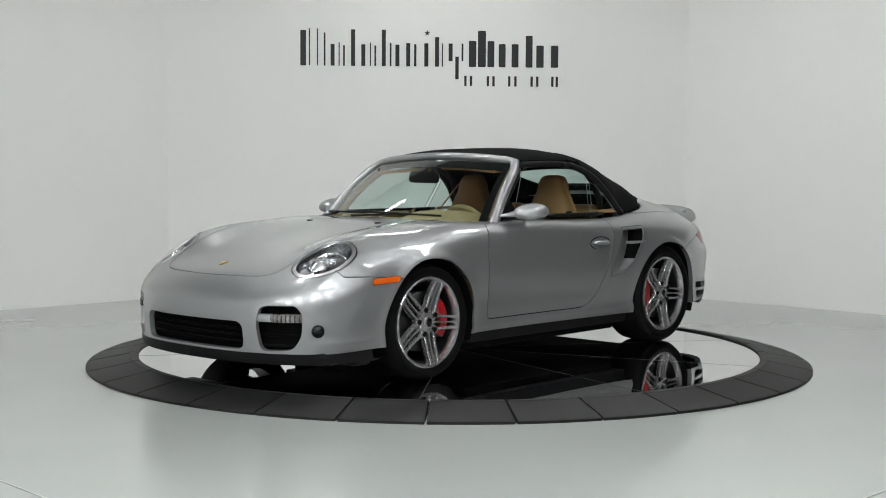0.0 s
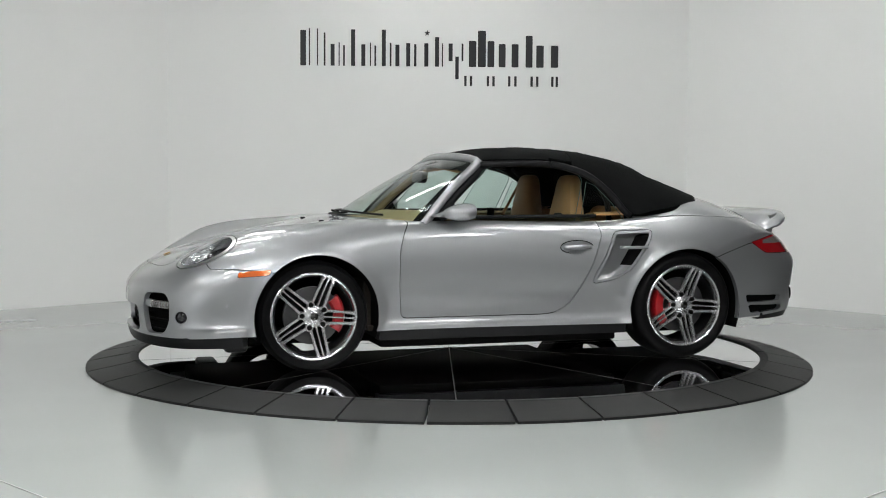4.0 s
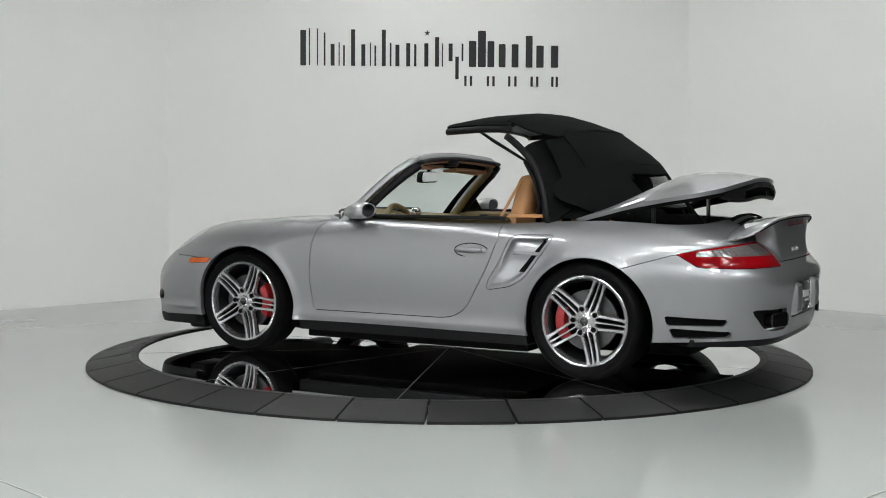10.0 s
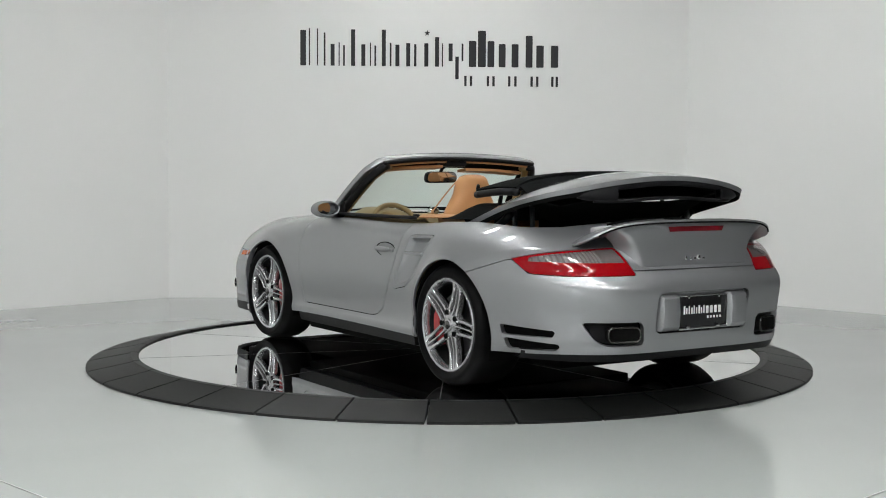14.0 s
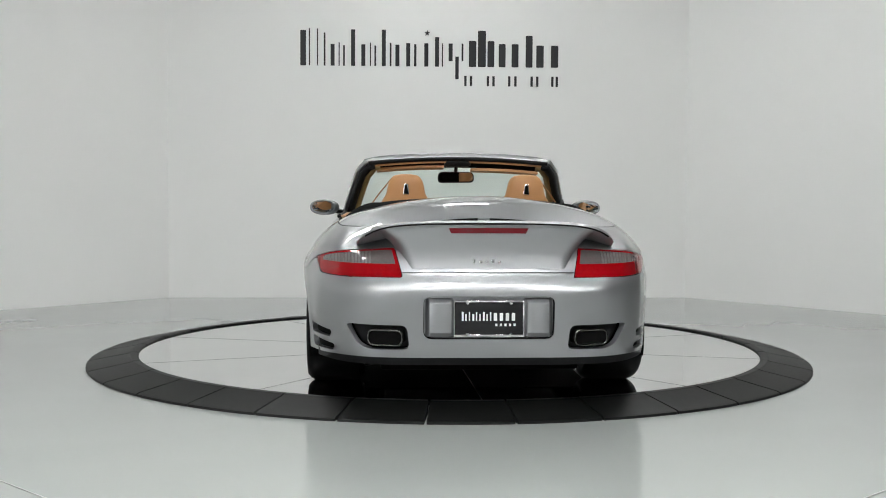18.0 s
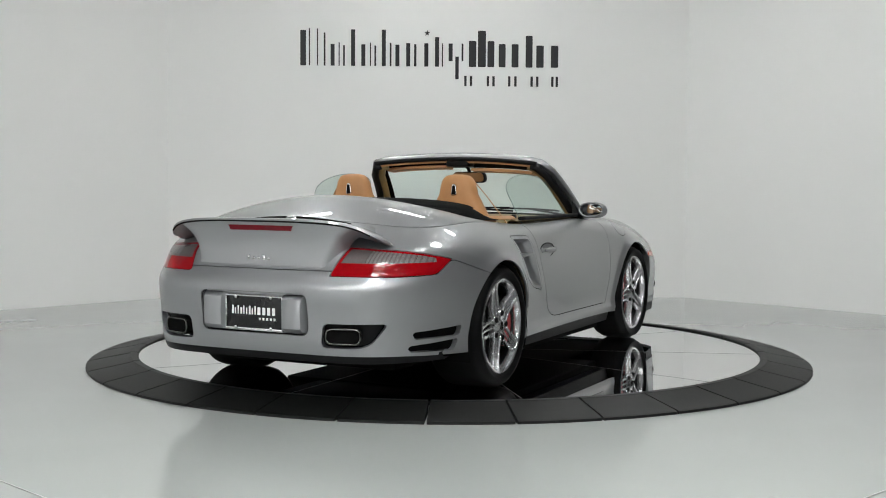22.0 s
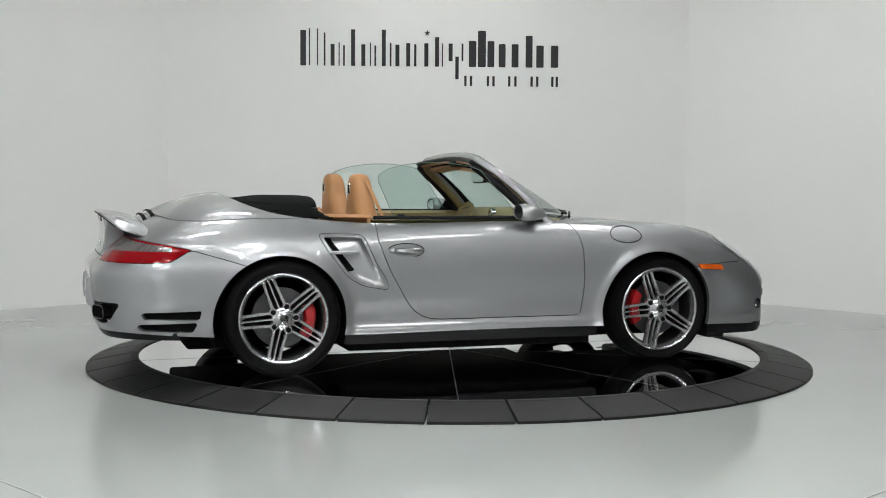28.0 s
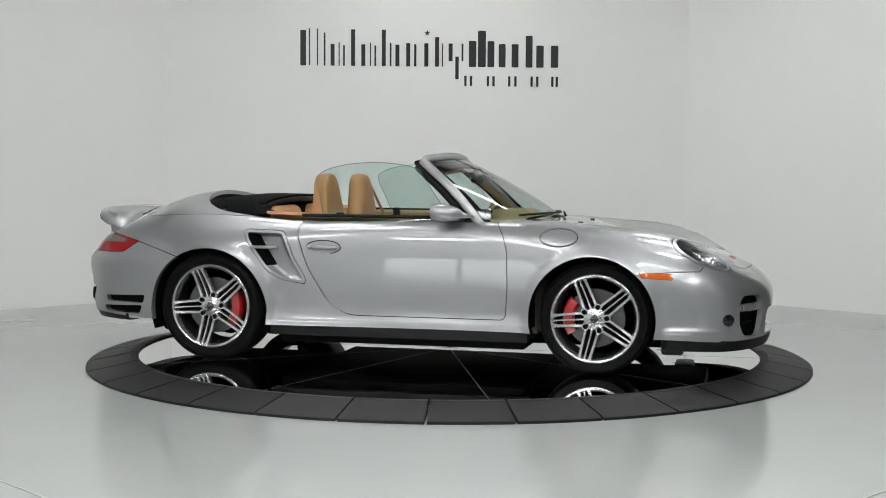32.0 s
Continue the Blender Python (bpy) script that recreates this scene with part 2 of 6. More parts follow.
def wall(name, a, b, label, mat=None):
    """A wall 12 cm thick with its inner face from a to b, the room on its left hand."""
    a, b = Vector((*a, 0)), Vector((*b, 0))
    n = Vector(((b - a).y, -(b - a).x, 0)).normalized() * 0.12
    return slab(name, [tuple(p.xy) for p in (a, b, b + n, a + n)], FLOOR_Z, CEIL_Z, mat or WALL, label, "wall")


CEIL_Z = 4.3
ROOM = [(2.32, 4.10), (-2.70, 3.80), (-6.6, -0.1), (-6.6, -11.0), (6.6, -11.0), (6.6, -0.15), (4.05, 2.382)]
WALL_LABELS = ("white painted studio wall behind the turntable", "white painted angled studio wall", "unseen side wall, kept pale for reflections in the car",
               "unseen far wall, dimmed for reflections in the car", "unseen side wall, darkened for reflections in the car", "unseen angled wall, darkened for reflections in the car", "white painted angled studio wall")


def studio():
    slab("floor", ROOM, FLOOR_Z - 0.1, FLOOR_Z, FLOOR, "glossy pale grey epoxy studio floor", "floor")
    slab("ceiling", ROOM, CEIL_Z, CEIL_Z + 0.1, CEILING, "grey painted studio ceiling", "ceiling")
    # the walls out of view are added, toned for what the car's paint mirrors
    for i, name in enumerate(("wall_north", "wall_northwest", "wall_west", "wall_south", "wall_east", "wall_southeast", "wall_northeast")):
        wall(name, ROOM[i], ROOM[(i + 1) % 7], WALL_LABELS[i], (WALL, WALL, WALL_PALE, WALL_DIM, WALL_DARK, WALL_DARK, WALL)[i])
    # an unseen glowing doorway behind the camera, added to brighten the car's side
    win = tagged(new("unseen_doorway"), "unseen glowing doorway added to brighten the car's side", "window", kind="structure")
    win.location = (-5.0, -10.995, FLOOR_Z)
    bm = bmesh.new()
    for x0, x1, z0, z1 in ((-0.95, -0.88, 0, 2.2), (0.88, 0.95, 0, 2.2), (-0.03, 0.03, 0, 2.13), (-0.95, 0.95, 2.13, 2.2)):
        bm_box(bm, x0, x1, 0, 0.06, z0, z1)
    part("window_frame", bm, EDGE, win, smooth=False)
    for x0 in (-0.88, 0.03):
        bm = bmesh.new()
        bm_box(bm, x0, x0 + 0.85, 0.01, 0.03, 0.02, 2.13)
        part("pane", bm, DOORWAY_GLOW, win, smooth=False)
    for sx in (-1, 1):
        a, b = Vector((sx * 5.2, -0.03 if sx < 0 else 0.0, 0)), Vector((sx * 0.6, -4.62, 0))
        n = Vector(((b - a).y, -(b - a).x, 0)).normalized() * 0.004
        bm = bmesh.new()
        v = [bm.verts.new((p.x, p.y, FLOOR_Z + 0.001)) for p in (a - n, b - n, b + n, a + n)]
        f = bm.faces.new(v)
        g = bmesh.ops.extrude_face_region(bm, geom=[f])
        bmesh.ops.translate(bm, vec=(0, 0, 0.002), verts=[e for e in g["geom"] if isinstance(e, bmesh.types.BMVert)])
        bmesh.ops.recalc_face_normals(bm, faces=bm.faces)
        tagged(part("trim", bm, SEAM, smooth=False), "thin dark joint line in the pale floor", "floor joint", kind="structure")


def ceiling_light(x, y, lx, ly):
    root = tagged(new("ceiling_light"), "rectangular white ceiling light panel, lit", "ceiling light", group="ceiling lights")
    root.location = (x, y, CEIL_Z)
    bm = bmesh.new()
    for x0, x1, y0, y1 in ((-lx, lx, -ly - 0.03, -ly), (-lx, lx, ly, ly + 0.03), (-lx - 0.03, -lx, -ly - 0.03, ly + 0.03), (lx, lx + 0.03, -ly - 0.03, ly + 0.03)):
        bm_box(bm, x0, x1, y0, y1, -0.07, 0)
    part("frame", bm, FIXTURE, root, smooth=False)
    bm = bmesh.new()
    bm_box(bm, -lx, lx, -ly, ly, -0.055, -0.01)
    part("diffuser", bm, LIGHT, root, "glowing white diffuser", smooth=False)
    return root


def lights():
    # smaller panels over the turntable, larger ones over the camera and behind it
    first = ceiling_light(-1.8, 1.6, 0.40, 0.12)
    for x, y in [(-1.8, 0.0), (-1.8, -1.6), (2.2, 1.6), (2.2, 0.0), (2.2, -1.6), (0.1, 2.6)]:
        copy_thing(first, pose(x, y, CEIL_Z))
    ceiling_light(1.1, -4.38, 0.55, 0.09)
    ceiling_light(0.1, -3.8, 0.32, 0.28)
    second = ceiling_light(0.0, -6.2, 0.40, 0.28)
    for x, y in [(-4.2, -6.2), (-2.1, -6.2), (2.1, -6.2), (4.2, -6.2)] + [(x, -8.4) for x in (-4.2, -2.1, 0.0, 2.1, 4.2)]:
        copy_thing(second, pose(x, y, CEIL_Z))
    # one slim continuous strip across the room, before the camera
    strip = tagged(new("strip_light"), "long slim white strip light on the ceiling, lit", "strip light")
    strip.location = (0.0, -4.62, CEIL_Z)
    bm = bmesh.new()
    bm_box(bm, -5.5, 5.5, -0.035, 0.035, -0.03, 0)
    part("channel", bm, FIXTURE, strip, smooth=False)
    bm = bmesh.new()
    bm_box(bm, -5.48, 5.48, -0.013, 0.013, -0.036, -0.02)
    part("diffuser", bm, LIGHT, strip, "glowing white diffuser", smooth=False)


def wall_sign():
    """The sign's strokes as plain upright bars and discs of their size, weight and colour."""
    root = tagged(new("wall_sign"), "black sign on the white studio wall", "wall sign")
    k = Vector((5.02, 0.30, 0)).normalized()
    root.matrix_basis = Matrix.Translation((0, 3.94 + 0.022, 0)) @ Matrix.Rotation(math.atan2(k.y, k.x), 4, "Z")

    def bar(x0, x1, z0, z1, r=0.0):
        out = rounded([(x0, z0), (x1, z0), (x1, z1), (x0, z1)], r, 4) if r else [(x0, z0), (x1, z0), (x1, z1), (x0, z1)]
        part("letter_bar", bm_plate(out, -0.008), INK, root, smooth=False)

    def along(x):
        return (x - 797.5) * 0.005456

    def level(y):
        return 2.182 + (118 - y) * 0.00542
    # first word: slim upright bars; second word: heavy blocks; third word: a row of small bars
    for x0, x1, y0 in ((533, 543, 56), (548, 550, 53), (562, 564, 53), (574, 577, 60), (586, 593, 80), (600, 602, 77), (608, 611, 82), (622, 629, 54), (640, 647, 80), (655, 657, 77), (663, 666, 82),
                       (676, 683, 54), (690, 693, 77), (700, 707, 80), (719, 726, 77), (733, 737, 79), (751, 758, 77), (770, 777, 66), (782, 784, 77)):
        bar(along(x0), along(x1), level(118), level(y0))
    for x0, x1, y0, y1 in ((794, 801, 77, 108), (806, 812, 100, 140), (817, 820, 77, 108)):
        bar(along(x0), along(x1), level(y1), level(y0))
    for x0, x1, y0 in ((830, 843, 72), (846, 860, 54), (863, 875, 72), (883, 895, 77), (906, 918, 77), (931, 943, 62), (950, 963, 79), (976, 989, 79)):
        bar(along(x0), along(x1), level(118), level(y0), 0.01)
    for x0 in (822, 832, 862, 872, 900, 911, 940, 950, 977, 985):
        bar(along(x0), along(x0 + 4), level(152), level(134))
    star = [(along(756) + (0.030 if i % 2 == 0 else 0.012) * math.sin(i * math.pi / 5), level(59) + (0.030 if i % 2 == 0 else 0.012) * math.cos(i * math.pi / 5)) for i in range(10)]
    part("star", bm_plate(star, -0.008), INK, root, smooth=False)


def turntable():
    ring = tagged(new("turntable_ramp"), "dark rubber-tiled ring ramp round the turntable", "turntable ramp")
    n = 33
    for i in range(n):
        a0, a1 = radians(-92.75 + i * 360 / n + 0.16), radians(-92.75 + (i + 1) * 360 / n - 0.16)
        bm = bmesh.new()
        k = 5
        rows = []
        for r, z in ((2.005, FLOOR_Z), (2.005, 0.008), (2.015, 0.012), (2.05, 0.012), (2.06, 0.006), (2.30, -0.036), (2.318, -0.043), (2.319, FLOOR_Z)):
            rows.append([bm.verts.new((r * math.cos(a0 + (a1 - a0) * j / k), r * math.sin(a0 + (a1 - a0) * j / k), z)) for j in range(k + 1)])
        for p, q in zip(rows, rows[1:]):
            for j in range(k):
                bm.faces.new((p[j], q[j], q[j + 1], p[j + 1]))
        for j in (0, k):
            bm.faces.new([r[j] for r in rows])
        bmesh.ops.recalc_face_normals(bm, faces=bm.faces)
        part("tile", bm, RING, ring, angle=25)
    disc = tagged(new("turntable_disc"), "mirror-polished dark turntable disc in ten wedge panels, turning", "turntable")
    for i in range(10):
        a0, a1 = radians(1.5 + i * 36), radians(1.5 + (i + 1) * 36)
        bm = bmesh.new()
        k = 14
        g = 0.0022
        pts = []
        for j in range(k + 1):
            a = a0 + (a1 - a0) * j / k
            pts.append(Vector((2.0 * math.cos(a), 2.0 * math.sin(a), 0)))
        # joints stay open by a few millimetres
        c0, c1 = Vector((-math.sin(a0), math.cos(a0), 0)) * g, Vector((math.sin(a1), -math.cos(a1), 0)) * g
        pts[0] += c0
        pts[-1] += c1
        mid = Vector((math.cos((a0 + a1) / 2), math.sin((a0 + a1) / 2), 0)) * g * 3
        f = bm.faces.new([bm.verts.new(p) for p in [mid] + pts])
        e = bmesh.ops.extrude_face_region(bm, geom=[f])
        bmesh.ops.translate(bm, vec=(0, 0, -0.02), verts=[v for v in e["geom"] if isinstance(v, bmesh.types.BMVert)])
        bmesh.ops.recalc_face_normals(bm, faces=bm.faces)
        bmesh.ops.bevel(bm, geom=[e for e in bm.edges if e.calc_length() > 1.5], offset=0.001, segments=1, affect="EDGES")
        part("panel", bm, DISC, disc, smooth=False)
    for i in range(10):
        bm = bmesh.new()
        bm_box(bm, 0.02, 1.995, -0.0018, 0.0018, -0.018, 0.0006, m=Matrix.Rotation(radians(1.5 + i * 36), 4, "Z"))
        part("joint_strip", bm, STRIP, disc, "thin dull strip between panels", smooth=False)
    bm = bmesh.new()
    bm_lathe(bm, [(0.0, -0.022), (1.995, -0.022), (1.995, FLOOR_Z)], 64, Matrix.Rotation(radians(90), 4, "X"))
    for v in bm.verts:
        v.co.z = -abs(v.co.z)
    part("base", bm, EDGE, disc, "pale metal base under the panels")
    return disc


studio()
lights()
wall_sign()
DISC_THING = turntable()


# ---- the car: x to the rear, y to its right, z up, front axle at x = 0 ----
CAR = tagged(new("convertible_car"), "silver two-door convertible sports car with tan leather interior", "car")
AT_CAR = Matrix.Translation((-CX, -CY, 0))


def under(ob):
    ob.matrix_basis = AT_CAR
    return ob


half_width = curve([-1.05, -0.76, -0.45, 0.0, 0.4, 1.0, 1.5, 1.9, 2.3, 2.6, 2.85, 3.1, 3.5],
                   [0.80, 0.835, 0.868, 0.888, 0.872, 0.866, 0.872, 0.890, 0.924, 0.920, 0.892, 0.850, 0.80], 0.06)
side_inset = curve([0.05, 0.20, 0.27, 0.32, 0.42, 0.52, 0.62, 0.72, 0.80, 0.88, 0.98],
                   [0.06, 0.030, 0.024, 0.026, 0.010, 0.0, 0.002, 0.014, 0.032, 0.066, 0.15], 0.022)
centre_top = curve([-1.05, -0.93, -0.80, -0.60, -0.30, 0.0, 0.27, 0.70, 1.9, 2.2, 2.5, 2.66, 2.78, 2.92, 3.05, 3.18, 3.28, 3.36, 3.46],
           [0.50, 0.570, 0.625, 0.692, 0.768, 0.827, 0.873, 0.895, 0.935, 0.990, 1.030, 1.028, 1.008, 0.960, 0.904, 0.833, 0.762, 0.68, 0.60], 0.035)
fender_rise = curve([-1.0, -0.85, -0.70, -0.50, -0.30, 0.0, 0.3, 0.6, 0.9],
           [0.0, 0.004, 0.032, 0.084, 0.082, 0.046, 0.016, 0.0, 0.0], 0.06)
top_fall = curve([-1.0, -0.6, 0.0, 0.5, 1.2, 1.8, 2.35, 2.8, 3.1, 3.5], [0.16, 0.10, 0.07, 0.06, 0.06, 0.10, 0.205, 0.24, 0.23, 0.16], 0.1)
shoulder = curve([-1.0, -0.5, 0.0, 0.6, 1.2, 1.8, 2.3, 2.8, 3.2, 3.6], [0.10, 0.17, 0.17, 0.09, 0.065, 0.10, 0.20, 0.20, 0.12, 0.08], 0.1)
nose = curve([0.0, 0.10, 0.20, 0.30, 0.40, 0.47, 0.54, 0.60, 0.70, 1.1],
           [-0.965, -0.978, -0.988, -0.998, -1.003, -0.994, -0.955, -0.90, -0.80, -0.5], 0.018)
nose_round = curve([0.0, 0.25, 0.45, 0.60, 0.70, 0.78, 0.85, 0.95], [0.0, 0.014, 0.055, 0.115, 0.180, 0.265, 0.40, 0.70], 0.02)
tail = curve([0.0, 0.20, 0.25, 0.30, 0.42, 0.48, 0.54, 0.58, 0.61, 0.635, 0.66, 0.69, 0.75, 0.85, 1.1],
           [3.26, 3.315, 3.338, 3.354, 3.365, 3.373, 3.383, 3.384, 3.375, 3.356, 3.332, 3.316, 3.290, 3.23, 3.11], 0.012)
tail_round = curve([0.0, 0.2, 0.42, 0.52, 0.60, 0.70, 0.78, 0.85, 0.95],
           [0.0, 0.002, 0.012, 0.030, 0.062, 0.146, 0.270, 0.440, 0.86], 0.02)
FRONT_ARCH, REAR_ARCH = (0.020, 0.315, 0.366), (2.366, 0.312, 0.378)
bottom_edge = curve([-1.1, -0.9, -0.4, 0.3, 0.5, 2.0, 2.7, 3.0, 3.2, 3.6],
           [0.200, 0.202, 0.215, 0.225, 0.228, 0.228, 0.238, 0.250, 0.260, 0.258], 0.03)


def body_field(x, y, z):
    """Negative inside the car's body, zero on its skin."""
    y = np.abs(y)
    flare = 0.0
    for ax, az, ar in (FRONT_ARCH, REAR_ARCH):
        d = np.hypot(x - ax, z - az)
        flare = flare + 0.014 * np.exp(-((d - ar) / 0.035)**2)
    sill = 0.010 * np.exp(-((z - 0.262) / 0.022)**2) * np.clip((x - 0.3) / 0.2, 0, 1) * np.clip((2.1 - x) / 0.2, 0, 1)
    strake = 0.010 * np.exp(-((z - 0.268) / 0.013)**2) * np.clip((x + 0.86) / 0.2, 0, 1) * np.clip((-0.36 - x) / 0.08, 0, 1)
    ridge = 0.007 * np.exp(-((z - 0.415) / 0.016)**2) * np.clip((x - 2.74) / 0.08, 0, 1)
    side = y - (half_width(x) - side_inset(z) + flare + sill + strake + ridge)
    bump = fender_rise(x) * np.exp(-((y - 0.60) / 0.20)**2)
    top = z - (centre_top(x) - top_fall(x) * y**2 + bump)
    front = nose(z) + nose_round(y) - x
    back = x - (tail(z) - tail_round(y))
    r = shoulder(x)
    p = 2.4

    def join(a, b, r):
        return np.minimum(np.maximum(a, b), -r) + (np.maximum(a + r, 0)**p + np.maximum(b + r, 0)**p)**(1 / p)
    f = join(side, top, r)
    f = join(f, front, 0.07)
    return join(f, back, 0.06)


def body_skin():
    """Shoot the faces of a box at the field: vertices, normals and triangles of the skin."""
    lo, hi = np.array([-1.3, -1.15, 0.10]), np.array([3.8, 1.15, 1.3])
    ilo, ihi = np.array([-0.62, -0.55, 0.10]), np.array([3.05, 0.55, 0.50])
    verts, tris, base = [], [], 0
    h = 0.0125
    for axis, sgn in ((1, 1), (1, -1), (2, 1), (0, -1), (0, 1)):
        u, v = [a for a in range(3) if a != axis]
        nu, nv = [int((hi - lo)[a] / h * (0.72 if a == 2 else 0.85)) for a in (u, v)]
        gu, gv = np.meshgrid(np.linspace(lo[u], hi[u], nu + 1), np.linspace(lo[v], hi[v], nv + 1), indexing="ij")
        p = np.zeros((gu.size, 3))
        p[:, u], p[:, v] = gu.ravel(), gv.ravel()
        p[:, axis] = hi[axis] if sgn > 0 else lo[axis]
        q = np.clip(p, ilo, ihi)
        near, far = np.zeros(len(p)), np.ones(len(p))
        for _ in range(34):
            mid = (near + far) / 2
            s = q + (p - q) * mid[:, None]
            inside = body_field(s[:, 0], s[:, 1], s[:, 2]) < 0
            near, far = np.where(inside, mid, near), np.where(inside, far, mid)
        s = q + (p - q) * near[:, None]
        verts.append(s)
        i = (np.arange(nu)[:, None] * (nv + 1) + np.arange(nv)[None, :]).ravel() + base
        quad = np.stack([i, i + nv + 1, i + nv + 2, i + 1], 1)
        # the outward side, by the axis and its sign
        if (axis == 1) == (sgn > 0):
            quad = quad[:, ::-1]
        tris += [quad[:, [0, 1, 2]], quad[:, [0, 2, 3]]]
        base += len(s)
    V, T = np.concatenate(verts), np.concatenate(tris)
    # weld the borders of the five faces
    key = np.round(V * 20000).astype(np.int64)
    _, first, back = np.unique(key, axis=0, return_index=True, return_inverse=True)
    V, T = V[first], back.ravel()[T]
    T = T[(T[:, 0] != T[:, 1]) & (T[:, 1] != T[:, 2]) & (T[:, 0] != T[:, 2])]
    e = 1e-3
    N = np.stack([body_field(*(V + np.eye(3)[k] * e).T) - body_field(*(V - np.eye(3)[k] * e).T) for k in range(3)], 1)
    N /= np.linalg.norm(N, axis=1)[:, None] + 1e-12
    return V, N, T


def split(mesh, value, level=0.0):
    """Cut a triangle mesh where value crosses level: the part below and the part above."""
    V, N, T = mesh
    s = value(V) - level
    s = np.where(np.abs(s) < 1e-5, 1e-5, s)
    neg = s[T] < 0
    cnt = neg.sum(1)
    low, high = [T[cnt == 3]], [T[cnt == 0]]
    newv, newn, n0 = [], [], len(V)
    for want, mine, other in ((1, low, high), (2, high, low)):
        tt = T[cnt == want]
        if not len(tt):
            continue
        flag = neg[cnt == want] if want == 1 else ~neg[cnt == want]
        k = flag.argmax(1)
        r = np.arange(len(tt))
        a, b, c = tt[r, k], tt[r, (k + 1) % 3], tt[r, (k + 2) % 3]
        ids = []
        for q in (b, c):
            t = (s[a] / (s[a] - s[q]))[:, None]
            newv.append(V[a] + (V[q] - V[a]) * t)
            newn.append(N[a] + (N[q] - N[a]) * t)
            ids.append(np.arange(len(a)) + n0)
            n0 += len(a)
        ab, ac = ids
        mine.append(np.stack([a, ab, ac], 1))
        other += [np.stack([ab, b, c], 1), np.stack([ab, c, ac], 1)]
    if newv:
        V, N = np.concatenate([V] + newv), np.concatenate([N] + newn)
        N = N / (np.linalg.norm(N, axis=1)[:, None] + 1e-12)
    return tidy(V, N, np.concatenate(low)), tidy(V, N, np.concatenate(high))


def tidy(V, N, T):
    """Drop unused vertices and weld equal ones."""
    used = np.unique(T)
    remap = np.zeros(len(V), np.int64)
    remap[used] = np.arange(len(used))
    V, N, T = V[used], N[used], remap[T]
    if not len(V):
        return V, N, T
    key = np.round(V * 100000).astype(np.int64)
    _, first, back = np.unique(key, axis=0, return_index=True, return_inverse=True)
    T = back.ravel()[T]
    T = T[(T[:, 0] != T[:, 1]) & (T[:, 1] != T[:, 2]) & (T[:, 0] != T[:, 2])]
    return V[first], N[first], T


def join_meshes(*ms):
    n, vs, ns, ts = 0, [], [], []
    for V, N, T in ms:
        vs.append(V), ns.append(N), ts.append(T + n)
        n += len(V)
    return np.concatenate(vs), np.concatenate(ns), np.concatenate(ts)


def moved_in(mesh, d):
    V, N, T = mesh
    return V - N * d, N, T


def rim_edges(T):
    e = np.concatenate([T[:, [0, 1]], T[:, [1, 2]], T[:, [2, 0]]])
    k = np.sort(e, 1)
    _, idx, cnt = np.unique(k, axis=0, return_index=True, return_counts=True)
    return e[idx[cnt == 1]]


def skin_part(name, mesh, mat, parent, label="", lip=0.012, both=False):
    """One panel of the skin, with its edges turned inwards."""
    V, N, T = mesh
    n = len(V)
    if lip and n:
        e = rim_edges(T)
        used = np.unique(e)
        m = np.zeros(n, np.int64)
        m[used] = np.arange(len(used))
        a, b = m[e[:, 0]], m[e[:, 1]]
        k = len(used)
        c = V[used].mean(0)
        side = np.zeros((len(used), 3))
        for q in (0, 1):
            np.add.at(side, m[e[:, q]], np.cross(V[e[:, 1]] - V[e[:, 0]], N[e[:, q]]))
        side /= np.linalg.norm(side, axis=1)[:, None] + 1e-12
        V2 = np.concatenate([V, V[used], V[used] - N[used] * lip])
        N2 = np.concatenate([N, side, side])
        T = np.concatenate([T, np.stack([n + b, n + a, n + k + a], 1), np.stack([n + b, n + k + a, n + k + b], 1)])
        V, N = V2, N2
    ob = link_mesh(name, V, T, mat, parent, label, normals=N)
    return ob


def region_xz(outline, side=0):
    return lambda V: np.where((V[:, 1] * side >= 0) if side else True, outline_distance(V[:, 0], V[:, 2], outline), 0.1)


def region_xy(outline):
    return lambda V: np.where(V[:, 2] > 0.45, outline_distance(V[:, 0], np.abs(V[:, 1]), outline), 0.1)


def region_yz(outline, x0=None, x1=None):
    def f(V):
        ok = (V[:, 0] > x0) if x0 is not None else (V[:, 0] < x1)
        return np.where(ok, outline_distance(np.abs(V[:, 1]), V[:, 2], outline), 0.1)
    return f


SEALS = []


def take(mesh, value, gap=0.0024):
    """Cut a panel out of the skin, leaving an open joint round it. Returns the panel and the rest."""
    inner, rest = split(mesh, value, -gap)
    joint, rest = split(rest, value, gap)
    SEALS.append(moved_in(joint, 0.012))
    return inner, rest


def one_side(mesh, s):
    V, N, T = mesh
    return tidy(V, N, T[(V[T, 1].mean(1) * s) > 0])


# outlines of the openings and panels
ARCH_F = [(FRONT_ARCH[0] + FRONT_ARCH[2] * math.cos(a), FRONT_ARCH[1] + FRONT_ARCH[2] * math.sin(a)) for a in np.linspace(0, 2 * math.pi, 72, endpoint=False)]
ARCH_R = [(REAR_ARCH[0] + REAR_ARCH[2] * math.cos(a), REAR_ARCH[1] + REAR_ARCH[2] * math.sin(a)) for a in np.linspace(0, 2 * math.pi, 72, endpoint=False)]
DOOR = rounded(np.concatenate([[(0.525, 0.298), (0.508, 0.50), (0.515, 0.70), (0.545, 0.80), (0.60, 0.875), (0.66, 1.02), (1.80, 1.02), (1.795, 0.86)],
                               smooth_outline([(1.798, 0.775), (1.735, 0.605), (1.66, 0.47), (1.59, 0.365), (1.50, 0.310), (1.40, 0.298)], 4, False)]), 0.03, 3)
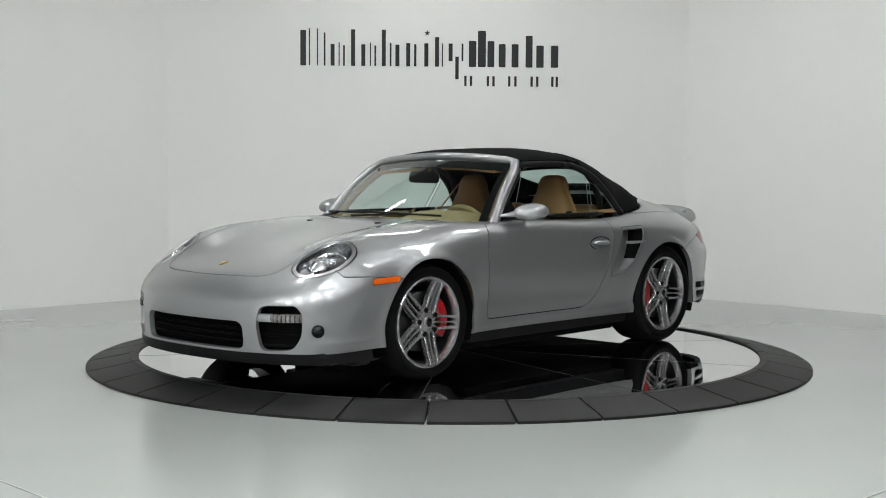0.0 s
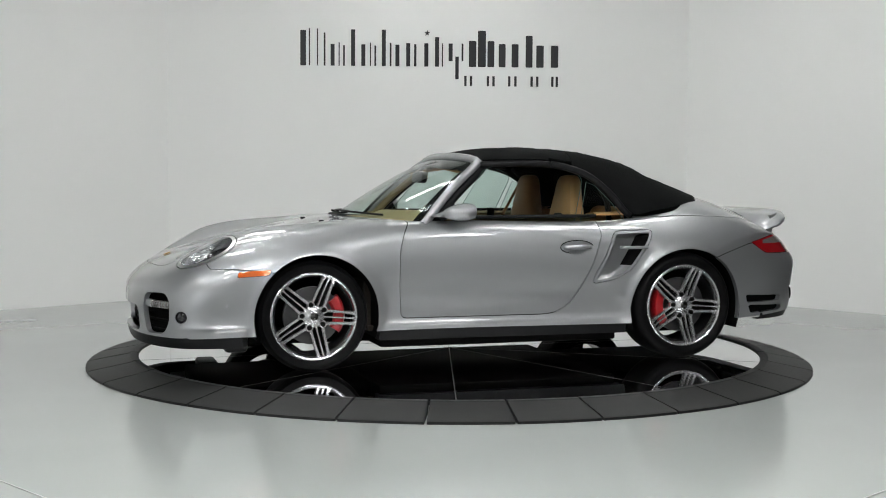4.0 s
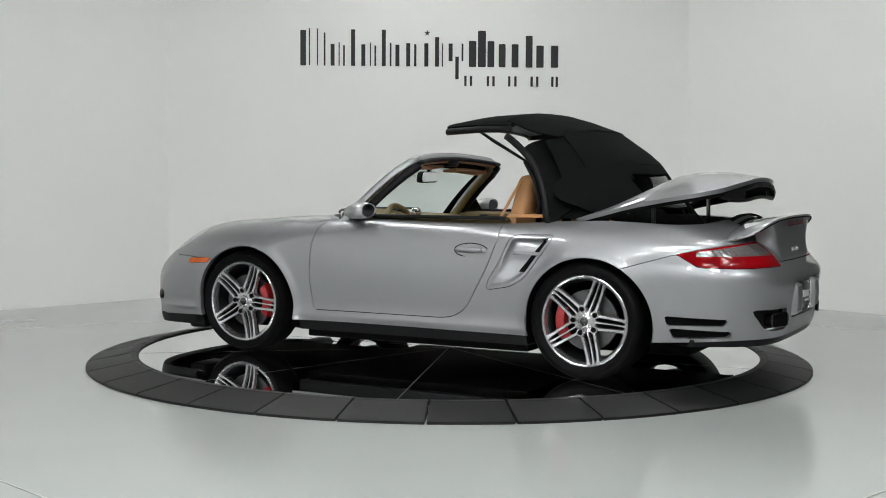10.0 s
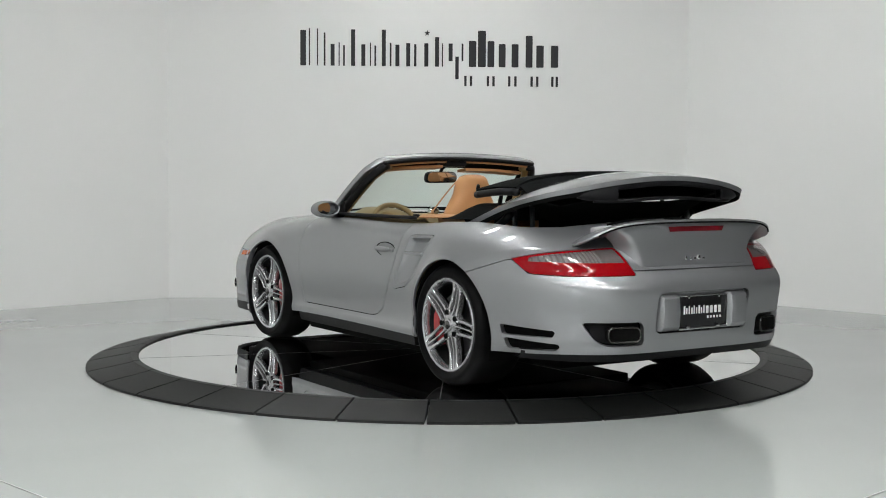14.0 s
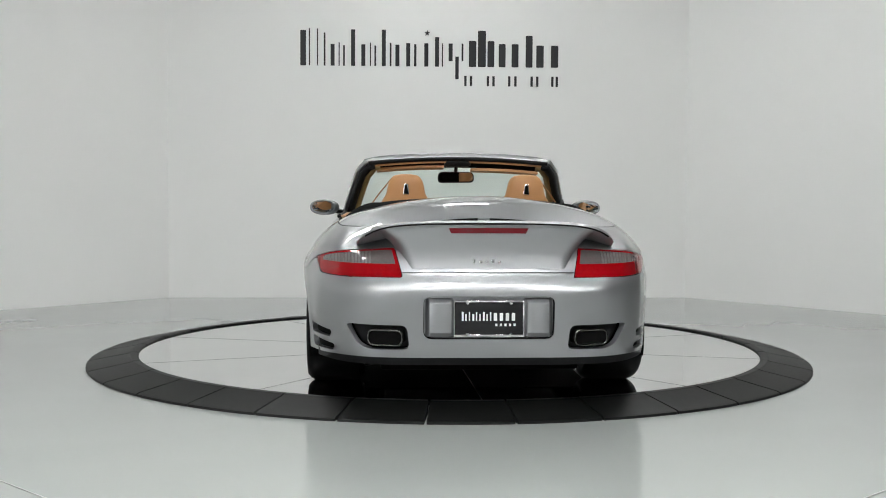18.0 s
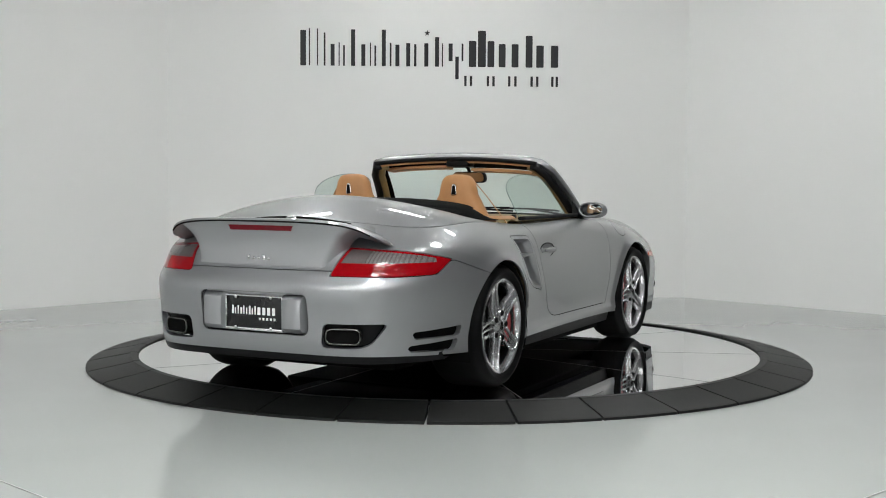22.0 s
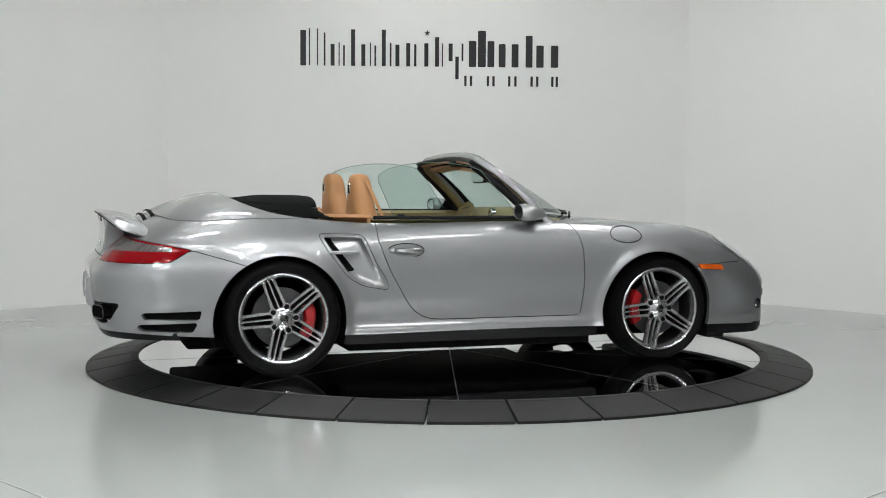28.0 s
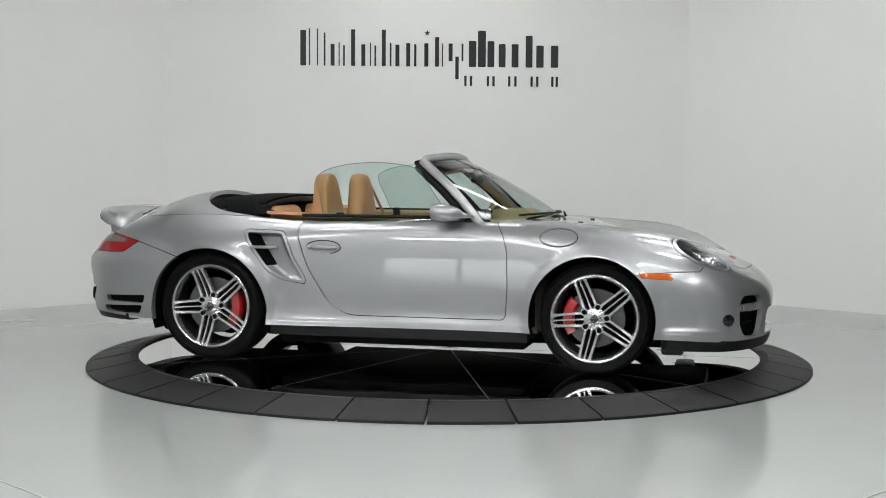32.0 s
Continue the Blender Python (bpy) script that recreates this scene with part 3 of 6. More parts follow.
HOOD = np.concatenate([smooth_outline([(0.36, 0.0), (0.33, 0.30), (0.36, 0.60), (0.20, 0.60), (-0.20, 0.535), (-0.50, 0.500), (-0.68, 0.50), (-0.775, 0.465), (-0.825, 0.36), (-0.855, 0.18), (-0.868, 0.0)], 5, False),
                       [(-0.868, -0.3), (0.36, -0.3)]])
COCKPIT = np.concatenate([smooth_outline([(0.30, 0.0), (0.34, 0.25), (0.46, 0.50), (0.62, 0.67), (0.74, 0.735), (1.2, 0.755), (1.80, 0.757), (2.0, 0.742), (2.20, 0.720), (2.40, 0.665), (2.53, 0.50), (2.60, 0.25), (2.62, 0.0)], 5, False),
                          [(2.62, -0.3), (0.30, -0.3)]])
LID = np.concatenate([smooth_outline([(3.02, 0.0), (3.015, 0.22), (2.98, 0.42), (2.91, 0.60), (2.80, 0.705), (2.62, 0.742), (2.40, 0.742), (2.20, 0.738), (2.075, 0.735)], 5, False),
                      [(2.055, 0.742), (2.0, 0.745), (1.9, 0.6), (1.9, -0.3), (3.02, -0.3)]])
BUMPER_F = np.array([(-1.3, -0.1), (-0.30, -0.1), (-0.20, 0.575), (-0.30, 0.592), (-0.46, 0.602), (-0.585, 0.604), (-0.62, 0.66), (-0.68, 0.74), (-1.3, 0.76)])
BUMPER_R = np.array([(2.4, -0.1), (2.45, 0.60), (2.64, 0.658), (2.83, 0.714), (2.862, 0.716), (2.967, 0.653), (3.08, 0.647), (3.24, 0.647), (3.27, 0.672), (3.9, 0.674), (3.9, -0.1)])
lamp_top = curve([2.70, 2.854, 2.95, 3.06, 3.133, 3.20, 3.40], [0.690, 0.722, 0.742, 0.762, 0.774, 0.788, 0.80])
lamp_low = curve([2.70, 2.854, 2.900, 2.945, 2.985, 3.05, 3.40], [0.790, 0.721, 0.694, 0.667, 0.652, 0.649, 0.651])


def tail_lamp_value(V):
    x, y, z = V[:, 0], np.abs(V[:, 1]), V[:, 2]
    f = np.maximum(np.maximum(z - lamp_top(x), lamp_low(x) - z), 0.415 + 0.28 * (z - 0.65) - y)
    return np.where((x > 2.7) & (z > 0.5) & (y > 0.3), f, 0.1)


MARKER = rounded([(-0.440, 0.556), (-0.265, 0.566), (-0.245, 0.598), (-0.43, 0.590)], 0.008, 2)
GRILLE_MID = rounded([(-0.42, 0.222), (0.42, 0.222), (0.415, 0.372), (-0.415, 0.372)], 0.05, 5)
GRILLE_SIDE = rounded([(0.515, 0.222), (0.675, 0.228), (0.715, 0.30), (0.722, 0.415), (0.69, 0.464), (0.515, 0.460), (0.495, 0.36)], 0.04, 5)
INTAKE = rounded([(1.885, 0.800), (2.150, 0.808), (2.115, 0.735), (1.985, 0.560), (1.89, 0.505), (1.735, 0.478), (1.745, 0.53), (1.815, 0.64)], 0.035, 5)
VENT_TOP = rounded([(2.815, 0.334), (3.105, 0.336), (3.125, 0.372), (2.80, 0.386)], 0.010, 3)
VENT_LOW = rounded([(2.85, 0.264), (3.12, 0.272), (3.15, 0.306), (2.82, 0.321)], 0.014, 3)
EXHAUST = rounded([(0.382, 0.302), (0.575, 0.300), (0.63, 0.322), (0.695, 0.422), (0.395, 0.420)], 0.03, 5)
PLATE_BAY = rounded([(-0.315, 0.355), (0.315, 0.355), (0.315, 0.560), (-0.315, 0.560)], 0.04, 5)
FUEL_CAP = np.array([(0.217 + 0.108 * math.cos(a), 0.783 + 0.050 * math.sin(a)) for a in np.linspace(0, 2 * math.pi, 32, endpoint=False)])


def head_lamp_value(V):
    s = (V[:, 0] + 0.572) * 0.86 + (V[:, 2] - 0.668) * 0.51
    c = (np.abs(V[:, 1]) - 0.645)
    r = np.sqrt((s / 0.183)**2 + ((c - 0.15 * s) / 0.127)**2)
    return np.where((V[:, 2] > 0.5) & (V[:, 0] < -0.2), (r - 1) * 0.13, 0.1)


def build_body():
    skin = body_skin()
    _, skin = split(skin, lambda V: V[:, 2] - bottom_edge(V[:, 0]))
    for arch in (ARCH_F, ARCH_R):
        _, skin = split(skin, lambda V: np.where(np.abs(V[:, 1]) > 0.5, outline_distance(V[:, 0], V[:, 2], np.array(arch)), 0.1))
    _, skin = split(skin, region_xy(COCKPIT))
    P = {}
    P["lid"], skin = take(skin, region_xy(LID), 0.003)
    for s, k in ((-1, "l"), (1, "r")):
        P["door" + k], skin = take(skin, region_xz(DOOR, s))
    lamps, skin = take(skin, head_lamp_value)
    P["lamps_head"] = lamps
    markers, skin = take(skin, region_xz(MARKER), 0.0012)
    tails, skin = take(skin, tail_lamp_value, 0.002)
    P["hood"], skin = take(skin, region_xy(HOOD))
    _, skin = split(skin, lambda V: np.where(V[:, 0] < -0.5, outline_distance(V[:, 1], V[:, 2], GRILLE_MID), 0.1))
    _, skin = split(skin, region_yz(GRILLE_SIDE, x1=-0.4))
    holes, skin = split(skin, region_yz(EXHAUST, x0=2.9))
    vents1, skin = split(skin, lambda V: np.where(np.abs(V[:, 1]) > 0.55, outline_distance(V[:, 0], V[:, 2], VENT_TOP), 0.1))
    vents2, skin = split(skin, lambda V: np.where(np.abs(V[:, 1]) > 0.55, outline_distance(V[:, 0], V[:, 2], VENT_LOW), 0.1))
    plate_bay, skin = take(skin, lambda V: np.where(V[:, 0] > 3.0, outline_distance(V[:, 1], V[:, 2], PLATE_BAY), 0.1), 0.0015)
    intake, skin = take(skin, region_xz(INTAKE), 0.002)
    cap, skin = take(skin, lambda V: np.where((V[:, 1] > 0) & (V[:, 2] > 0.6), outline_distance(V[:, 0], V[:, 2], FUEL_CAP), 0.1), 0.0024)
    P["bumper_f"], skin = take(skin, region_xz(BUMPER_F))
    P["bumper_r"], skin = take(skin, region_xz(BUMPER_R))
    under(skin_part("body_shell", skin, PAINT, CAR, "silver metallic body shell"))
    hood = under(skin_part("hood", P["hood"], PAINT, CAR))
    bf = under(skin_part("front_bumper", P["bumper_f"], PAINT, CAR, lip=0.03))
    br = under(skin_part("rear_bumper", P["bumper_r"], PAINT, CAR, lip=0.03))
    doors = {s: under(skin_part("door", P["door" + k], PAINT, CAR)) for s, k in ((-1, "l"), (1, "r"))}
    lid = under(skin_part("roof_compartment_lid", P["lid"], PAINT, CAR, "silver lid over the folded roof", lip=0.026))
    skin_part("lid_lining", moved_in(P["lid"], 0.026), DARK, lid, "black lining", lip=0.022)
    # rolled rear end of the lid, hollow below
    rim = [Vector((x, y, float(centre_top(x)) - float(top_fall(x)) * y * y - 0.030)) for x, y in
           [(3.012 - 0.9 * max(0.0, abs(y) - 0.20)**2.2 - 0.02 * abs(y), y) for y in np.linspace(-0.56, 0.56, 41)]]
    # a shallow lip all along, deep closed ends, and a bar below that leaves a slot open between them
    profile = ((0.0, 0.0), (0.004, -0.045), (-0.012, -0.082), (-0.045, -0.092), (-0.062, -0.070), (-0.055, 0.0))

    def lip(points, deep):
        rows = []
        for p in points:
            k = 0.95 * (0.25 + 0.75 * max(0.0, 1 - (abs(p.y) / 0.58)**4)) * deep
            rows.append([p + Vector((dx * k, 0, dz * k)) for dx, dz in profile])
        return bm_grid(rows, 0.006)
    part("lid_tail", lip(rim, 0.28), BLACK_TRIM, lid, "black rolled rear edge of the lid", angle=60)
    for points in (rim[:8], rim[-8:]):
        part("lid_end", lip(points, 1.0), BLACK_TRIM, lid, "black closed end of the lid's tail", angle=60)
    bm = bmesh.new()
    bm_tube(bm, [p + Vector((-0.030, 0, -0.082 * (0.25 + 0.75 * max(0.0, 1 - (abs(p.y) / 0.58)**4)))) for p in rim[3:-3]], 0.014, 8, squash=0.7)
    part("lid_bar", bm, BLACK_TRIM, lid, "black bar under the lid's tail")
    under(skin_part("fuel_cap", cap, PAINT, CAR))
    skin_part("plate_recess", moved_in(plate_bay, 0.030), PAINT, br, lip=0)
    for s in (-1, 1):
        m = one_side(markers, s)
        under(skin_part("side_marker", (m[0] + m[1] * 0.004, m[1], m[2]), ORANGE, CAR, "amber side marker lamp"))
        # tail lamps: red below, clear band above, dark inner end
        t = one_side(tails, s)
        low, up = split(t, lambda V: V[:, 2] - 0.711)
        clear, rim = split(up, lambda V: np.maximum(np.maximum(V[:, 2] - lamp_top(V[:, 0]) + 0.011, 2.955 - V[:, 0]), 0.432 + 0.28 * (V[:, 2] - 0.65) - np.abs(V[:, 1])))
        dark, clear = split(clear, lambda V: np.abs(V[:, 1]) - 0.565)
        lamp = under(skin_part("tail_lamp", join_meshes(low, rim), RED_LENS, CAR, "red and clear tail lamp"))
        ribs, gaps = split(clear, lambda V: np.sin(np.abs(V[:, 1]) * 2 * math.pi / 0.017) - 0.35)
        lens = skin_part("clear_lens", moved_in(ribs, 0.001), TAIL_CLEAR, lamp, "clear ribbed reversing lens", lip=0.006)
        skin_part("lens_grooves", moved_in(gaps, 0.004), SMOKE_LENS, lens, "darker grooves between the ribs", lip=0)
        skin_part("smoked_lens", moved_in(dark, 0.001), SMOKE_LENS, lamp, "smoked lens", lip=0.006)
        # side intake: a dished pocket with a slot behind a fin
        k = one_side(intake, s)
        frame_, pocket = split(k, lambda V: -(outline_distance(V[:, 0], V[:, 2], INTAKE) + 0.018))
        duct = under(skin_part("side_intake", frame_, PAINT, CAR, "air intake scoop in the rear wing", lip=0.012))
        V, N, T = pocket
        d = np.clip(-(outline_distance(V[:, 0], V[:, 2], INTAKE) + 0.018), 0, 1)
        depth = np.clip(d * 0.8, 0, 0.014) + 0.075 * np.clip((V[:, 0] - 1.82) / 0.26, 0, 1) * np.clip(d / 0.022, 0, 1)
        V2 = V.copy()
        V2[:, 1] -= s * depth
        bent = (V2, N, T)
        slot, dish = split(bent, lambda W: np.maximum(1.967 + 0.743 * (W[:, 2] - 0.56) - 0.062 - W[:, 0], 0.590 - W[:, 2]))
        link_mesh("intake_dish", dish[0], dish[2], PAINT, duct)
        link_mesh("intake_slot", slot[0], slot[2], DARK, duct, "black intake opening")
        y0 = s * 0.905
        bm = bmesh.new()
        bm_box(bm, -0.085, 0.095, -0.03, 0.016, -0.009, 0.009, 0.006, Matrix.Translation((2.0, y0 - s * 0.020, 0.700)) @ Matrix.Rotation(radians(0), 4, "Y"))
        part("intake_fin", bm, PAINT, duct)
        # vents behind the rear wheel
        for vs in (vents1, vents2):
            v = one_side(vs, s)
            skin_part("vent", moved_in(v, 0.028), DARK, br, "black vent opening", lip=0)
        h = one_side(holes, s)
        ex = under(skin_part("exhaust_recess", moved_in(h, 0.045), BLACK_TRIM, CAR, "black exhaust recess", lip=0))
        bm = bmesh.new()
        ring_ = []
        out = rounded([(-0.085, -0.036), (0.085, -0.036), (0.085, 0.036), (-0.085, 0.036)], 0.034, 6)
        pm = Matrix.Translation((3.338, s * 0.500, 0.360)) @ Matrix.Rotation(radians(17 * s), 4, "Z")
        bm_tube(bm, [pm @ Vector((0, p[0], p[1])) for p in out], 0.0055, 8, closed=True)
        part("tail_pipe", bm, PIPE, ex, "oval chrome tail pipe rim")
        bm = bmesh.new()
        rows = [[bm.verts.new(pm @ Vector((dx, p[0], p[1]))) for p in out] for dx in (-0.10, 0.0)]
        for j in range(len(out)):
            bm.faces.new((rows[0][j], rows[0][(j + 1) % len(out)], rows[1][(j + 1) % len(out)], rows[1][j]))
        bm.faces.new([bm.verts.new(pm @ Vector((-0.004, p[0] * 0.96, p[1] * 0.93))) for p in out])
        bmesh.ops.recalc_face_normals(bm, faces=bm.faces)
        part("pipe_bore", bm, DARK, ex, "dark bore of the tail pipe")
    under(skin_part("seal", join_meshes(*[m for m in SEALS if len(m[0])]), DARK, CAR, "black joints between the panels", lip=0))
    return {"lid": lid, "doors": doors, "bumper_f": bf, "bumper_r": br, "hood": hood, "lamps": lamps}


BODY = build_body()


# ---- wheels ----
def wheel(s, x, r, width, y_face, rim_r, front):
    """A wheel: machined five-spoke rim with twin slots, tyre, disc and caliper. s: side of the car."""
    base = Matrix.Translation((x, y_face * s, r)) @ (Matrix.Identity(4) if s > 0 else Matrix.Rotation(math.pi, 4, "Z"))
    bm = bmesh.new()
    bm_lathe(bm, [(rim_r - 0.030, -width + 0.02), (rim_r - 0.024, -0.035), (rim_r - 0.020, -0.020), (rim_r - 0.016, -0.006), (rim_r - 0.006, -0.002), (rim_r, -0.006), (rim_r + 0.003, -0.014), (rim_r, -0.022)], 64)
    rim = under(part("wheel", bm, ALLOY, CAR, "machined alloy wheel with five split spokes", angle=30))
    bmesh_m = base
    rim.data.transform(bmesh_m)
    bm = bmesh.new()
    bm_lathe(bm, [(rim_r - 0.031, -0.04), (rim_r - 0.032, -width + 0.02)], 48, base)
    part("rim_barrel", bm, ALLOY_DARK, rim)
    bm = bmesh.new()
    w = width
    bm_lathe(bm, [(rim_r - 0.004, -w + 0.03), (rim_r + 0.01, -w + 0.012), (rim_r + 0.045, -w), (r - 0.018, -w + 0.012), (r - 0.004, -w + 0.035), (r, -w + 0.06),
                  (r, -0.050), (r - 0.004, -0.028), (r - 0.018, -0.006), (rim_r + 0.045, 0.006), (rim_r + 0.030, 0.007), (rim_r + 0.024, 0.003), (rim_r + 0.010, 0.0), (rim_r - 0.001, -0.010)], 72, base)
    part("tyre", bm, RUBBER, rim, "black low-profile tyre", angle=60)
    # spokes: two side bars and a slim middle bar each
    turn = radians(40) if s < 0 else radians(68)
    for k in range(5):
        a = turn + k * 2 * math.pi / 5
        spoke_m = base @ Matrix.Rotation(-a, 4, "Y")
        bm = bmesh.new()
        ro, ri = rim_r - 0.016, 0.056
        for v0, v1, wd, front_y in ((-0.0375, -0.0295, 0.0080, 0.0), (0.0375, 0.0295, 0.0080, 0.0), (0.0, 0.0, 0.0046, -0.004)):
            rows = []
            for t, y, kw in ((0.0, -0.013, 1.5), (0.14, -0.019, 1.05), (0.4, -0.021, 1.0), (0.7, -0.017, 1.0), (0.90, -0.010, 1.08), (1.0, -0.005, 1.9)):
                rr, off, hw = ri + (ro - ri) * t, v0 + (v1 - v0) * t, wd * kw
                y += front_y
                rows.append([bm.verts.new((rr, yy, off + e)) for yy, e in ((y - 0.030, -hw), (y - 0.003, -hw), (y, -hw * 0.8), (y, hw * 0.8), (y - 0.003, hw), (y - 0.030, hw))])
            for p, q in zip(rows, rows[1:]):
                for i in range(6):
                    bm.faces.new((p[i], p[(i + 1) % 6], q[(i + 1) % 6], q[i]))
        bmesh.ops.recalc_face_normals(bm, faces=bm.faces)
        bmesh.ops.transform(bm, matrix=spoke_m, verts=bm.verts)
        part("spoke", bm, ALLOY, rim, angle=35)
        # web set back; the slots' darkness is put into its near-black colour
        bm = bmesh.new()
        v = [bm.verts.new(p) for p in ((0.06, -0.056, -0.036), (0.06, -0.056, 0.036), (ro, -0.050, 0.028), (ro, -0.050, -0.028))]
        f = bm.faces.new(v)
        g = bmesh.ops.extrude_face_region(bm, geom=[f])
        bmesh.ops.translate(bm, vec=(0, -0.02, 0), verts=[e for e in g["geom"] if isinstance(e, bmesh.types.BMVert)])
        bmesh.ops.recalc_face_normals(bm, faces=bm.faces)
        bmesh.ops.transform(bm, matrix=spoke_m, verts=bm.verts)
        part("spoke_web", bm, DARK, rim, "near-black web behind the slots between the spoke bars", smooth=False)
        bm = bmesh.new()
        bm_lathe(bm, [(0.0145, -0.03), (0.0145, -0.010), (0.011, -0.007), (0.0005, -0.008)], 10, base @ Matrix.Rotation(-(a + math.pi / 5), 4, "Y") @ Matrix.Translation((0.070, 0, 0)))
        part("bolt", bm, DARK, rim, "dark wheel bolt")
        bm = bmesh.new()
        bm_lathe(bm, [(0.026, -0.05), (0.024, -0.020), (0.0215, -0.0155), (0.0150, -0.0155), (0.0148, -0.03)], 16, base @ Matrix.Rotation(-(a + math.pi / 5), 4, "Y") @ Matrix.Translation((0.070, 0, 0)))
        part("bolt_seat", bm, ALLOY, rim)
    bm = bmesh.new()
    bm_lathe(bm, [(0.066, -0.045), (0.063, -0.020), (0.056, -0.015), (0.040, -0.014), (0.034, -0.009), (0.030, -0.006), (0.015, -0.004), (0.0005, -0.003)], 32, base)
    part("hub", bm, ALLOY, rim)
    bm = bmesh.new()
    bm_lathe(bm, [(0.024, -0.010), (0.024, -0.0035), (0.020, -0.001), (0.0005, 0.0)], 20, base)
    part("hub_badge", bm, PIPE, rim, "dark grey round hub badge")
    bm = bmesh.new()
    rd = 0.168 if front else 0.170
    bm_lathe(bm, [(0.06, -0.105), (0.06, -0.078), (rd - 0.065, -0.075), (rd, -0.075), (rd, -0.105)], 48, base)
    part("brake_disc", bm, STEEL, rim, "drilled steel brake disc")
    # caliper behind (front) or before (rear) the axle
    bm = bmesh.new()
    mid = (0.06 if front else math.pi + 0.10)
    if s < 0:
        mid = math.pi - mid
    n = 9
    half = 0.62
    rows = []
    for i in range(n):
        a = mid - half + 2 * half * i / (n - 1)
        ca, sa = math.cos(a), math.sin(a)
        r0, r1 = rd - 0.048, rd + 0.022
        e = 0.012 * (1 - (2 * i / (n - 1) - 1)**4)
        rows.append([bm.verts.new((rr * ca, yy, rr * sa)) for rr, yy in ((r0, -0.11), (r0, -0.058 + e * 0.5), (r0 + 0.012, -0.046 + e), (r1 - 0.012, -0.046 + e), (r1, -0.058 + e * 0.5), (r1, -0.11))])
    for p, q in zip(rows, rows[1:]):
        for i in range(5):
            bm.faces.new((p[i], p[i + 1], q[i + 1], q[i]))
    bm.faces.new(rows[0])
    bm.faces.new(rows[-1])
    bmesh.ops.recalc_face_normals(bm, faces=bm.faces)
    bmesh.ops.transform(bm, matrix=base, verts=bm.verts)
    part("caliper", bm, RED_PAINT, rim, "red brake caliper")
    # liner of the wheel arch
    ax, az, ar = FRONT_ARCH if front else REAR_ARCH
    bm = bmesh.new()
    rows = []
    for i in range(25):
        a = radians(-20 + 220 * i / 24)
        rows.append([bm.verts.new((ax + (ar + 0.004) * math.cos(a), yy * s, az + (ar + 0.004) * math.sin(a))) for yy in (0.45, half_width(ax) - 0.035)])
    for p, q in zip(rows, rows[1:]):
        bm.faces.new((p[0], p[1], q[1], q[0]))
    bm.faces.new([r[0] for r in rows])
    bmesh.ops.recalc_face_normals(bm, faces=bm.faces)
    under(part("wheel_arch_liner", bm, DARK, CAR, "black wheel arch liner"))


DARK_LENS = material("dark_lens", (0.008, 0.008, 0.010), 0.1, ior=1.3, coat=0.4, noise_scale=90, noise_amount=0.2)


